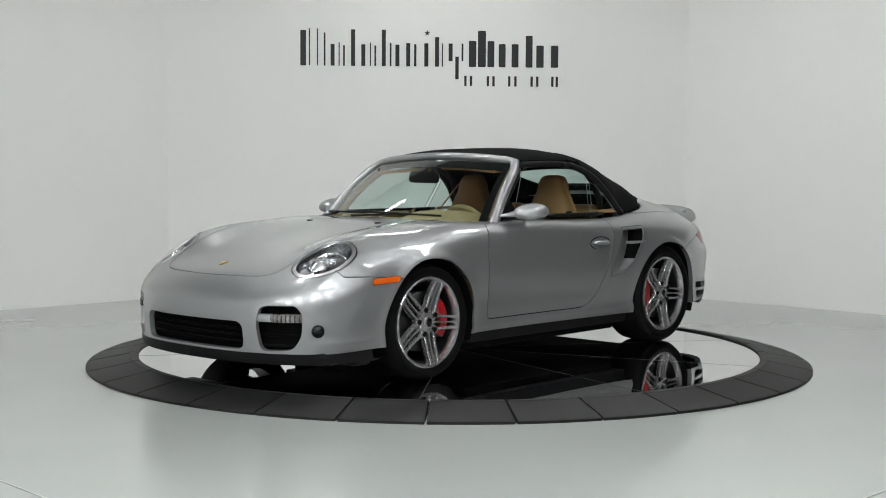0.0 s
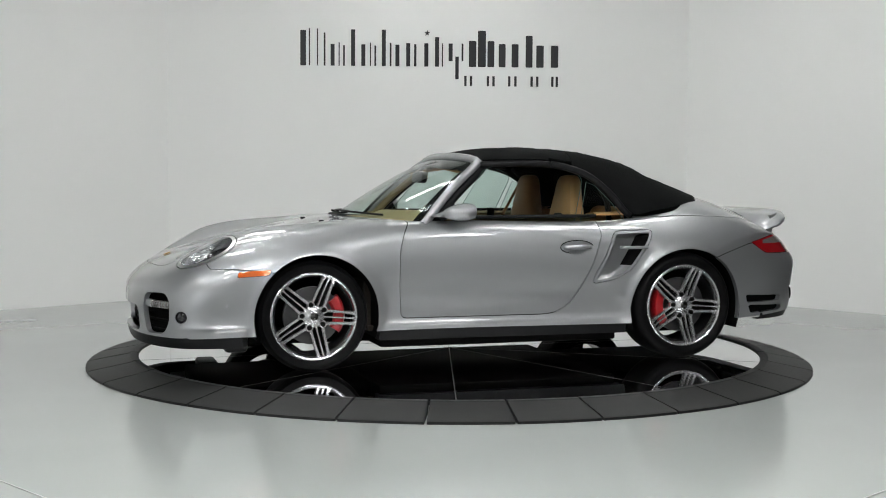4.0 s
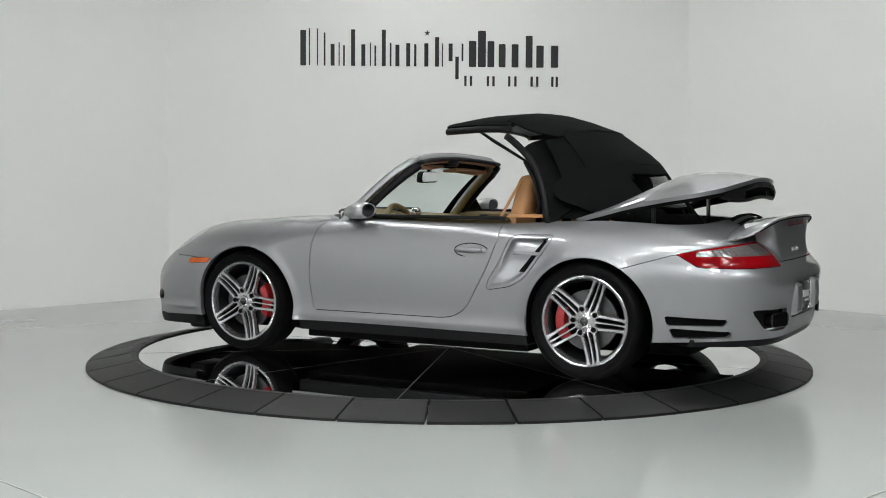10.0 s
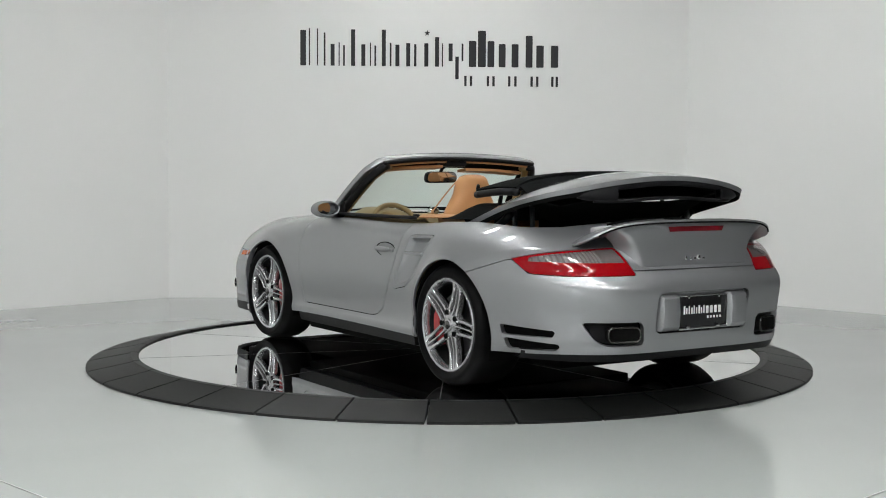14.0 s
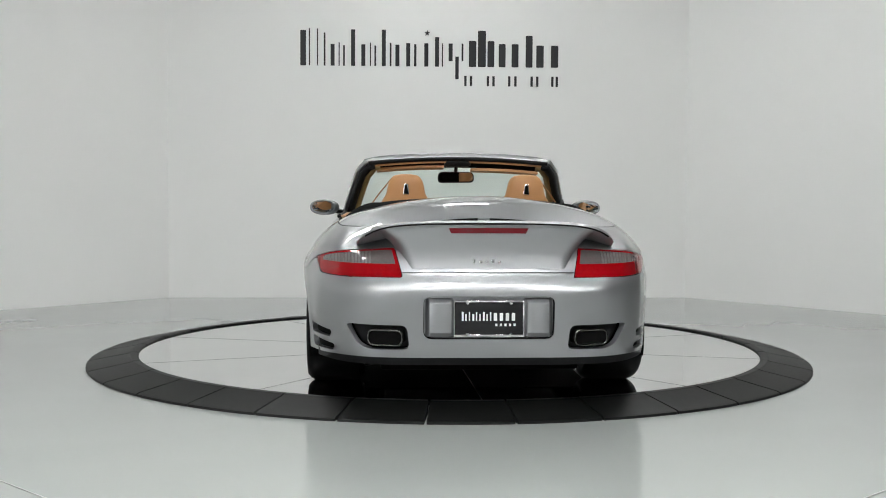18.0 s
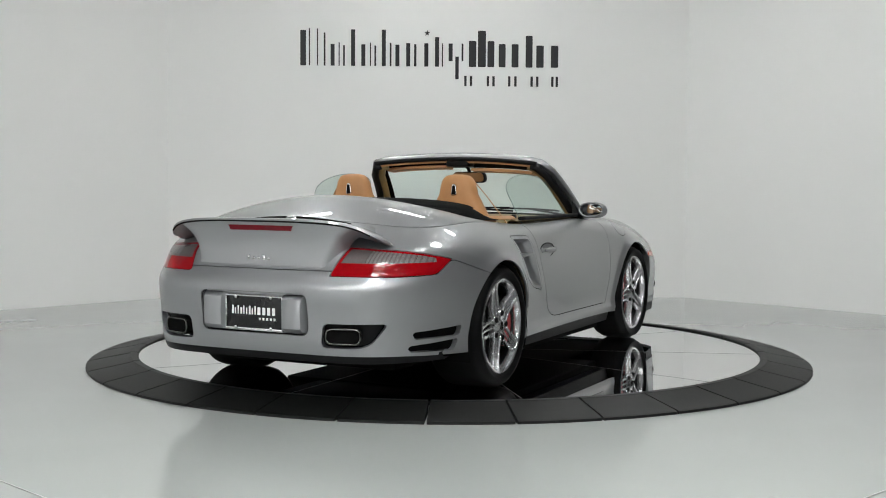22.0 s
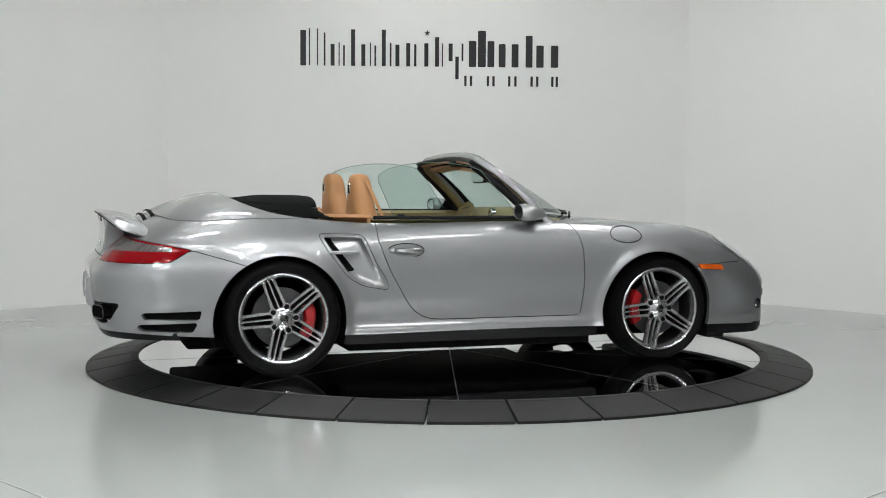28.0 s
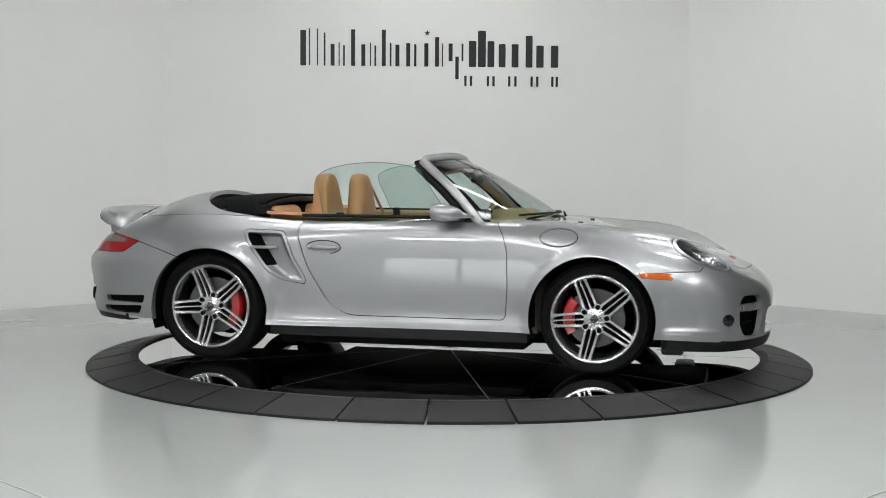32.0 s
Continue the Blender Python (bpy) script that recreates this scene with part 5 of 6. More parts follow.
# ---- rear wing, plate, badges ----
def rear_wing():
    """A blade with drooping, rounded ends on a broad concave stem."""
    def chord(v, t):
        a = abs(v)
        cut = math.sqrt(max(0.0, 1 - a**9))
        x0 = 3.095 - 0.055 * a**2
        x1 = 3.322 - 0.045 * a**3
        mid = x0 + (x1 - x0) * 0.30
        x0, x1 = mid + (x0 - mid) * (0.25 + 0.75 * cut), mid + (x1 - mid) * (0.18 + 0.82 * cut)
        z = 0.866 + 0.056 * t**1.4 - (1 - t) * 0.072 * a**3.4 - t * (0.030 * a**3 + 0.075 * a**9)
        return Vector((x0 + (x1 - x0) * t, 0.640 * v, z))

    def blade(v, t, up):
        a = abs(v)
        th = (0.028 if up else -0.026) * (1 - a**10)**0.5
        return chord(v, t) + Vector((0, 0, th * math.sin(math.pi * t**0.75)**0.75))
    bm = bmesh.new()
    rows = []
    for v in np.sin(np.linspace(-math.pi / 2, math.pi / 2, 57)):
        ring = [blade(v, t, True) for t in np.linspace(0, 1, 14)] + [chord(v, 1.0) + Vector((0.003, 0, -0.009))] + [blade(v, t, False) for t in np.linspace(0.98, 0.02, 12)]
        rows.append([bm.verts.new(p) for p in ring])
    k = len(rows[0])
    for p, q in zip(rows, rows[1:]):
        for i in range(k):
            bm.faces.new((p[i], p[(i + 1) % k], q[(i + 1) % k], q[i]))
    bm.faces.new(rows[0])
    bm.faces.new(rows[-1])
    bmesh.ops.recalc_face_normals(bm, faces=bm.faces)
    wing = under(part("rear_wing", bm, PAINT, CAR, "silver rear wing over the engine lid", angle=50))
    bm = bmesh.new()
    bm_tube(bm, [chord(v, 1.0) + Vector((0.0, 0, -0.014)) for v in np.linspace(-0.93, 0.93, 33)], 0.0045, 6)
    part("strip_gap", bm, DARK, wing, "dark gap under the trailing edge")
    # stem: concave rear face from the tail panel up to the trailing edge, and a plain front
    def stem(y, t):
        a = abs(y)
        y *= 0.415 + 0.05 * t + 0.11 * t**3
        x_low = float(tail(0.690) - tail_round(abs(y))) - 0.002
        top = chord(min(max(y / 0.64, -0.93), 0.93), 0.93)
        x = x_low + (top.x - x_low) * t**2.2 - 0.020 * math.sin(math.pi * t) * (1 - 0.5 * t)
        return Vector((x - 0.22 * max(0.0, a - 0.86)**2 / 0.048, y, 0.690 + (top.z - 0.012 - 0.690) * t))
    bm = bm_grid([[stem(y, t) for y in np.linspace(-1, 1, 49)] for t in np.linspace(0, 1, 12)], 0.03)
    part("wing_stem", bm, PAINT, wing, "silver panel that sweeps up into the wing", angle=60)
    bm = bmesh.new()
    rows = [[bm.verts.new(stem(y, t) + Vector((dx, 0, dz))) for y in np.linspace(-0.355, 0.355, 15)] for t, dx, dz in ((0.80, -0.004, 0), (0.80, 0.005, 0), (0.92, 0.005, 0), (0.92, -0.006, 0))]
    for p, q in zip(rows, rows[1:]):
        for i in range(14):
            bm.faces.new((p[i], p[i + 1], q[i + 1], q[i]))
    bmesh.ops.recalc_face_normals(bm, faces=bm.faces)
    part("brake_lamp", bm, RED_DARK, wing, "red third brake lamp")
    # louvres before the wing
    for y0, y1 in ((-0.36, -0.03), (0.03, 0.36)):
        for x in (3.015, 3.06):
            def top(y):
                return float(centre_top(x)) - float(top_fall(x)) * y * y
            bm = bmesh.new()
            rows = [[bm.verts.new((x + dx, y, top(y) + dz)) for dx, dz in ((-0.014, -0.006), (-0.012, 0.003), (0.010, 0.005), (0.014, -0.006))] for y in np.linspace(y0, y1, 9)]
            for p, q in zip(rows, rows[1:]):
                for i in range(3):
                    bm.faces.new((p[i], p[i + 1], q[i + 1], q[i]))
            bmesh.ops.recalc_face_normals(bm, faces=bm.faces)
            under(part("louvre", bm, DARK, CAR, "black louvre in the engine lid"))


def plate_and_badges(br):
    x = 3.358
    bm = bmesh.new()
    bm_box(bm, x - 0.02, x + 0.004, -0.165, 0.165, 0.369, 0.536, 0.008)
    pl = under(part("plate", bm, PLATE, CAR, "black dealer plate in a chrome frame", angle=30))
    bm = bmesh.new()
    for a in ((-0.17, -0.165, 0.364, 0.541), (0.165, 0.17, 0.364, 0.541), (-0.17, 0.17, 0.364, 0.378), (-0.17, 0.17, 0.533, 0.541)):
        bm_box(bm, x - 0.01, x + 0.010, a[0], a[1], a[2], a[3], 0.003)
    part("plate_frame", bm, CHROME, pl, "chrome plate frame", angle=30)
    for y0, y1, z0, z1 in [(-0.132 + 0.017 * i, -0.132 + 0.017 * i + (0.006 if i % 3 else 0.009), 0.444, 0.476 if i % 2 else 0.486) for i in range(9)] + \
            [(0.022 + 0.029 * i, 0.022 + 0.029 * i + 0.016, 0.444, 0.481) for i in range(4)] + [(0.03 + 0.022 * i, 0.03 + 0.022 * i + 0.010, 0.418, 0.430) for i in range(5)]:
        bm = bmesh.new()
        bm_box(bm, x + 0.004, x + 0.007, y0, y1, z0, z1)
        part("letter_bar", bm, WHITE_INK, pl, smooth=False)
    for sy in (-1, 1):
        for z in (0.378, 0.531):
            bm = bmesh.new()
            bm_lathe(bm, [(0.009, 0.0), (0.008, 0.006), (0.0005, 0.008)], 10, Matrix.Translation((x + 0.008, sy * 0.105, z)) @ Matrix.Rotation(radians(-90), 4, "Z"))
            part("plate_screw", bm, CHROME, pl)
        # raised pads beside the plate
        bm = bmesh.new()
        rows = []
        for y in np.linspace(0.165, 0.305, 9):
            xx = float(tail(0.46) - tail_round(y))
            bulge = max(0.0, 1 - abs((y - 0.235) / 0.07)**4)**0.5
            rows.append([bm.verts.new((xx - 0.03 + dx * (0.3 + 0.7 * bulge), sy * y, z)) for dx, z in ((0.0, 0.362), (0.036, 0.368), (0.056, 0.388), (0.062, 0.46), (0.056, 0.530), (0.036, 0.548), (0.0, 0.554))])
        for p, q in zip(rows, rows[1:]):
            for i in range(6):
                bm.faces.new((p[i], p[i + 1], q[i + 1], q[i]))
        bm.faces.new(rows[0])
        bm.faces.new(rows[-1])
        bmesh.ops.recalc_face_normals(bm, faces=bm.faces)
        part("bumper_pad", bm, PAINT, br, angle=35)
    # model script on the engine lid as a row of small chrome bars
    for i, (w, h) in enumerate(((0.010, 0.022), (0.014, 0.012), (0.012, 0.012), (0.014, 0.022), (0.014, 0.012))):
        y = -0.075 + 0.030 * i
        z = 0.715
        xx = float(tail(0.690) - tail_round(abs(y))) - 0.010
        bm = bmesh.new()
        bm_box(bm, xx - 0.006, xx + 0.004, y, y + w, z, z + h, 0.0015)
        under(part("badge_bar", bm, CHROME, CAR, "chrome bar of the badge"))
    for sy in (-1, 1):
        z = float(centre_top(0.16)) - float(top_fall(0.16)) * 0.3**2 + float(fender_rise(0.16)) * math.exp(-((0.3 - 0.60) / 0.20)**2)
        bm = bmesh.new()
        bm_box(bm, 0.145, 0.175, sy * 0.30 - 0.016, sy * 0.30 + 0.016, z - 0.004, z + 0.007, 0.004)
        under(part("washer_nozzle", bm, BLACK_TRIM, CAR, "small black washer nozzle"))
    # crest on the hood as a plain shield
    z = float(centre_top(-0.75))
    out = smooth_outline([(-0.016, -0.016), (0.0, -0.024), (0.016, -0.016), (0.018, 0.011), (0.016, 0.019), (0.0, 0.017), (-0.016, 0.019), (-0.018, 0.011)], 3)
    m = Matrix.Translation((-0.75, 0, z + 0.003)) @ Matrix.Rotation(radians(-21), 4, "Y") @ Matrix.Rotation(radians(-90), 4, "Z") @ Matrix.Rotation(radians(-90), 4, "X") @ Matrix.Scale(-1, 4, (0, 1, 0))
    gold = material("gold_enamel", (0.45, 0.27, 0.07), 0.3, metal=0.7, noise_scale=90, noise_amount=0.4)
    under(part("crest", bm_plate(out, 0.005, m, 0.001), gold, CAR, "small gold and red shield badge"))


# ---- interior ----
def seat(s):
    y = 0.36 * s
    rows = []
    # backrest with a rounded integral head
    n, k = 16, 20
    bm = bmesh.new()
    for t in (0.0, 0.1, 0.2, 0.3, 0.4, 0.5, 0.58, 0.66, 0.74, 0.80, 0.85, 0.90, 0.93, 0.955, 0.975, 0.99, 1.0):
        z = 0.36 + 0.785 * t
        w = 0.250 if t < 0.5 else 0.250 - 0.136 * min(1.0, (t - 0.5) / 0.36)**1.2
        cap = max(0.0, 1 - max(0.0, (t - 0.80) / 0.2)**3.2)**(1 / 2.6)
        w *= 0.25 + 0.75 * cap
        d = (0.085 - 0.020 * t) * (0.3 + 0.7 * cap)
        x = 1.60 + 0.28 * min(t, 0.6) + 0.055 * max(0.0, t - 0.6)
        rows.append([bm.verts.new((x + d * math.copysign(abs(math.cos(a))**0.7, math.cos(a)), y + w * math.copysign(abs(math.sin(a))**0.6, math.sin(a)), z)) for a in np.linspace(0, 2 * math.pi, k, endpoint=False)])
    for p, q in zip(rows, rows[1:]):
        for j in range(k):
            bm.faces.new((p[j], p[(j + 1) % k], q[(j + 1) % k], q[j]))
    bm.faces.new(rows[0])
    bm.faces.new(rows[-1])
    bmesh.ops.recalc_face_normals(bm, faces=bm.faces)
    back = under(part("seat", bm, LEATHER, CAR, "tan leather sports seat", angle=60))
    bm = bmesh.new()
    bm_box(bm, 1.10, 1.62, y - 0.25, y + 0.25, 0.30, 0.46, 0.05, seg=4)
    for q in (-1, 1):
        bm_box(bm, 1.12, 1.60, y + q * 0.235 - 0.035, y + q * 0.235 + 0.035, 0.34, 0.50, 0.03, seg=3)
    part("cushion", bm, LEATHER, back, angle=60)
    bm = bmesh.new()
    out = rounded([(-0.020, -0.034), (0.020, -0.034), (0.012, 0.034), (-0.012, 0.034)], 0.012, 4)
    m = Matrix.Translation((1.838, y, 1.055)) @ Matrix.Rotation(radians(90), 4, "Z")
    part("belt_guide", bm_plate(out, -0.014, m, 0.003), CHROME, back, "dark metal belt guide")
    out = rounded([(-0.013, -0.026), (0.013, -0.026), (0.007, 0.026), (-0.007, 0.026)], 0.006, 4)
    m = Matrix.Translation((1.853, y, 1.055)) @ Matrix.Rotation(radians(90), 4, "Z")
    part("guide_slot", bm_plate(out, -0.003, m), DARK, back)
    # webbing from the guide down to the sill side, with its black tongue
    way = [(1.790, 0.40, 1.110), (1.765, 0.455, 1.105), (1.742, 0.52, 1.025), (1.718, 0.58, 0.94), (1.695, 0.632, 0.865), (1.68, 0.65, 0.80)]
    part("seat_belt", bm_grid([[Vector((x - 0.012, s * q, z - 0.004)), Vector((x + 0.012, s * q, z + 0.004))] for x, q, z in way], 0.003), LEATHER, back, "tan seat belt webbing")
    bm = bmesh.new()
    bm_box(bm, 1.575, 1.625, s * 0.635 - 0.012, s * 0.635 + 0.012, 0.85, 0.908, 0.008, seg=2)
    part("belt_tongue", bm, BLACK_TRIM, back, "black plastic belt tongue")


flap_edge = curve([2.0, 2.20, 2.40, 2.53, 2.60], [0.730, 0.708, 0.650, 0.50, 0.36], 0.03)


def interior():
    bm = bmesh.new()
    bm_box(bm, 0.35, 2.10, -0.74, 0.74, 0.215, 0.245)
    bm_box(bm, 0.50, 2.05, -0.11, 0.11, 0.23, 0.46, 0.04)
    bm_box(bm, 0.33, 0.37, -0.72, 0.72, 0.23, 0.80)
    under(part("cabin_floor", bm, CARPET, CAR, "dark carpeted cabin floor", angle=30))
    # dashboard
    rows = []
    prof = ((0.37, 0.862), (0.50, 0.872), (0.66, 0.868), (0.76, 0.850), (0.80, 0.82), (0.79, 0.74), (0.74, 0.62), (0.66, 0.50))
    for y in np.linspace(-0.735, 0.735, 31):
        hood = 0.052 * math.exp(-((y + 0.36) / 0.16)**4)
        edge = 0.10 * max(0, abs(y) - 0.5)**2 / 0.055
        rows.append([Vector((x + (0.38 * (abs(y) / 0.72)**2.2 * (1 - i / 7) if i < 4 else 0.03) + (0.05 if 1 < i < 5 and hood > 0.02 else 0), y, z + (hood if 1 <= i <= 4 else 0) - edge)) for i, (x, z) in enumerate(prof)])
    under(part("dashboard", bm_grid(rows, 0.03), LEATHER_PALE, CAR, "sand leather dashboard", angle=50))
    bm = bmesh.new()
    bm_lathe(bm, [(0.040, -0.02), (0.040, 0.006), (0.034, 0.010), (0.032, 0.004), (0.0005, 0.005)], 24, Matrix.Translation((0.80, 0.0, 0.885)) @ Matrix.Rotation(radians(-90), 4, "Z"))
    under(part("clock", bm, CHROME, CAR, "round chrome-ringed clock on the dashboard"))
    # steering wheel
    m = Matrix.Translation((0.905, -0.36, 0.775)) @ Matrix.Rotation(radians(-24), 4, "Y")
    bm = bmesh.new()
    bm_tube(bm, [m @ Vector((0, 0.183 * math.cos(a), 0.183 * math.sin(a))) for a in np.linspace(0, 2 * math.pi, 40, endpoint=False)], 0.017, 10, closed=True)
    sw = under(part("steering_wheel", bm, LEATHER_PALE, CAR, "sand leather steering wheel"))
    for a in (0.2, math.pi - 0.2, -math.pi / 2):
        bm = bmesh.new()
        bm_tube(bm, [m @ Vector((-0.02, 0.05 * math.cos(a), 0.05 * math.sin(a))), m @ Vector((0, 0.175 * math.cos(a), 0.175 * math.sin(a)))], [0.022, 0.014], 8)
        part("spoke", bm, LEATHER_PALE, sw)
    bm = bmesh.new()
    bm_lathe(bm, [(0.075, -0.03), (0.072, 0.01), (0.05, 0.025), (0.0005, 0.028)], 24, m @ Matrix.Rotation(radians(-90), 4, "Z"))
    part("airbag_cover", bm, LEATHER_PALE, sw)
    bm = bmesh.new()
    bm_tube(bm, [m @ Vector((0, 0, 0)), m @ Vector((-0.22, 0, -0.02))], 0.045, 10)
    part("column", bm, BLACK_TRIM, sw, "black steering column")
    # inner door cards and rear side trims
    for s in (-1, 1):
        bm = bmesh.new()
        rows = []
        for x in np.linspace(0.70, 1.80, 16):
            rows.append([Vector((x, s * yy, z)) for yy, z in ((0.742, 0.878), (0.705, 0.884), (0.680, 0.868), (0.675, 0.76), (0.64, 0.62), (0.655, 0.52), (0.67, 0.28))])
        part("door_card", bm_grid(rows, 0.006), LEATHER_PALE, BODY["doors"][s], "sand leather door card", angle=50)
        rows = []
        for x in np.linspace(1.80, 2.07, 8):
            w = 0.742 - 0.05 * max(0, (x - 1.95) / 0.12)**2
            rows.append([Vector((x, s * yy, z)) for yy, z in ((w, 0.892 + 0.02 * (x - 1.8)), (w - 0.03, 0.908 + 0.02 * (x - 1.8)), (w - 0.13, 0.898), (w - 0.15, 0.80), (w - 0.15, 0.40))])
        under(part("rear_side_trim", bm_grid(rows, 0.006), LEATHER, CAR, "tan leather rear side trim", angle=50))
        # small rear seats
        bm = bmesh.new()
        tilt = Matrix.Translation((2.0, 0, 0.45)) @ Matrix.Rotation(radians(9), 4, "Y")
        bm_box(bm, -0.04, 0.085, s * 0.32 - 0.215, s * 0.32 + 0.215, 0.0, 0.50, 0.06, tilt, seg=5)
        rs = under(part("rear_seat", bm, LEATHER, CAR, "tan leather rear seat", angle=60))
        bm = bmesh.new()
        bm_box(bm, 1.80, 2.02, s * 0.32 - 0.22, s * 0.32 + 0.22, 0.40, 0.52, 0.05, seg=3)
        part("cushion", bm, LEATHER, rs, angle=60)
        # pocket rim round the well
    bm = bmesh.new()
    bm_box(bm, 2.09, 3.00, -0.66, 0.66, 0.42, 0.45)
    bm_box(bm, 2.10, 2.12, -0.62, 0.62, 0.44, 0.935)
    bm_box(bm, 2.95, 2.98, -0.5, 0.5, 0.44, 0.82)
    for s in (-1, 1):
        bm_box(bm, 2.10, 2.90, s * 0.66 - 0.01, s * 0.66 + 0.01, 0.44, 0.82)
    under(part("roof_well", bm, DARK, CAR, "black well for the folded roof", angle=30))
    # soft cloth flaps between the belt line and the folded roof
    for s in (-1, 1):
        rows = []
        for x in np.linspace(2.03, 2.56, 15):
            q = min(1.0, (x - 2.03) / 0.16)
            rise = q * q * (3 - 2 * q)
            belt = float(flap_edge(x))
            rows.append([Vector((x, s * (belt - 0.14 * k - 0.03 * k * rise), 0.892 + 0.012 * (x - 2.03) + (0.012 + 0.075 * rise) * math.sin(k * math.pi / 2)**0.8)) for k in np.linspace(0, 1, 9)])
        under(part("roof_flap", bm_grid(rows, 0.004), FABRIC, CAR, "black cloth flap beside the folded roof", angle=60))
    seat(-1)
    seat(1)


# ---- folding cloth roof, in rigid sections ----
roof_centre_x = curve([0, 0.35, 0.62, 0.80, 1.0], [1.045, 1.66, 2.18, 2.42, 2.745])
roof_centre_z = curve([0, 0.12, 0.25, 0.35, 0.50, 0.62, 0.80, 1.0], [1.262, 1.298, 1.311, 1.308, 1.281, 1.236, 1.135, 1.010])
roof_edge_x = curve([0, 0.35, 0.48, 0.58, 0.68, 0.80, 1.0], [1.09, 1.60, 1.80, 1.93, 2.045, 2.22, 2.64])
roof_edge_y = curve([0, 0.15, 0.35, 0.48, 0.58, 0.68, 0.80, 1.0], [0.605, 0.640, 0.652, 0.672, 0.700, 0.735, 0.715, 0.47])
roof_edge_z = curve([0, 0.10, 0.22, 0.35, 0.48, 0.58, 0.68, 0.80, 1.0], [1.222, 1.228, 1.232, 1.215, 1.145, 1.035, 0.905, 0.918, 0.966])


def roof_point(u, v, lift=0.0):
    a = abs(v)
    c = Vector((float(roof_centre_x(u)), 0, float(roof_centre_z(u))))
    e = Vector((float(roof_edge_x(u)), float(roof_edge_y(u)), float(roof_edge_z(u))))
    k = (1 - a**2.6)**(1 / 1.5) if a < 1 else 0.0
    kx = 1 - a**2
    p = Vector((e.x + (c.x - e.x) * kx, math.copysign(e.y * a**0.94, v), e.z + (c.z - e.z) * k))
    sag = 0.004 * math.sin(u * 55) * (1 - a)
    return p + Vector((0, 0, lift + sag * 0.4))


def roof_section(u0, u1, nu, v0=-1.0, v1=1.0, nv=41):
    return bm_grid([[roof_point(u, v) for v in np.linspace(v0, v1, nv)] for u in np.linspace(u0, u1, nu)], 0.014)


def middle_cloth():
    """The middle section, tucked in under the elbow and between the quarters."""
    return bm_grid([[roof_point(u, v, -0.003) for v in np.linspace(-0.80, 0.80, 35) * (1 - 0.10 * max(0.0, (0.50 - u) / 0.05)**2)] for u in np.linspace(0.455, 0.665, 12)], 0.012)


def elbow_cloth():
    """The section between the front and the middle one, its edges tucked in."""
    return bm_grid([[roof_point(u, v, -0.002) for v in np.linspace(-1, 1, 39) * (0.97 - 0.14 * max(0.0, (u - 0.36) / 0.12)**2)] for u in np.linspace(0.288, 0.475, 11)], 0.012)


def side_cloth(s):
    """The cloth beside the middle section, which hangs from the elbow while the roof folds."""
    rows = [[roof_point(u, s * v, -0.005) for v in np.linspace(0.66, 0.97 - 0.12 * max(0.0, (0.48 - u) / 0.06)**2, 12)] for u in np.linspace(0.468, 0.665, 12)]
    return bm_grid([[Vector((p.x, p.y * 0.985, p.z)) for p in r] for r in rows], 0.010)


def front_cloth():
    """The front section."""
    return bm_grid([[roof_point(u, v) for v in np.linspace(-1, 1, 41)] for u in np.linspace(0.0, 0.30, 15)], 0.014)


WINDOW_U, WINDOW_V = (0.715, 0.905), 0.50


def rear_cloth():
    """The rear section with an opening for its window."""
    us = np.concatenate([np.linspace(0.645, WINDOW_U[0], 4)[:-1], np.linspace(*WINDOW_U, 9), np.linspace(WINDOW_U[1], 1.0, 5)[1:]])
    vs = np.concatenate([np.linspace(-1, -WINDOW_V, 9)[:-1], np.linspace(-WINDOW_V, WINDOW_V, 21), np.linspace(WINDOW_V, 1, 9)[1:]])
    bm = bmesh.new()
    g = [[bm.verts.new(roof_point(u, v)) for v in vs] for u in us]
    for i in range(len(us) - 1):
        for j in range(len(vs) - 1):
            u, v = (us[i] + us[i + 1]) / 2, (vs[j] + vs[j + 1]) / 2
            du = min(u - WINDOW_U[0], WINDOW_U[1] - u)
            dv = WINDOW_V - abs(v)
            if du > 0 and dv > 0 and not (du < 0.024 and dv < 0.062):
                continue
            bm.faces.new((g[i][j], g[i][j + 1], g[i + 1][j + 1], g[i + 1][j]))
    bm.normal_update()
    bmesh.ops.solidify(bm, geom=bm.faces[:], thickness=0.014)
    bmesh.ops.recalc_face_normals(bm, faces=bm.faces)
    return bm


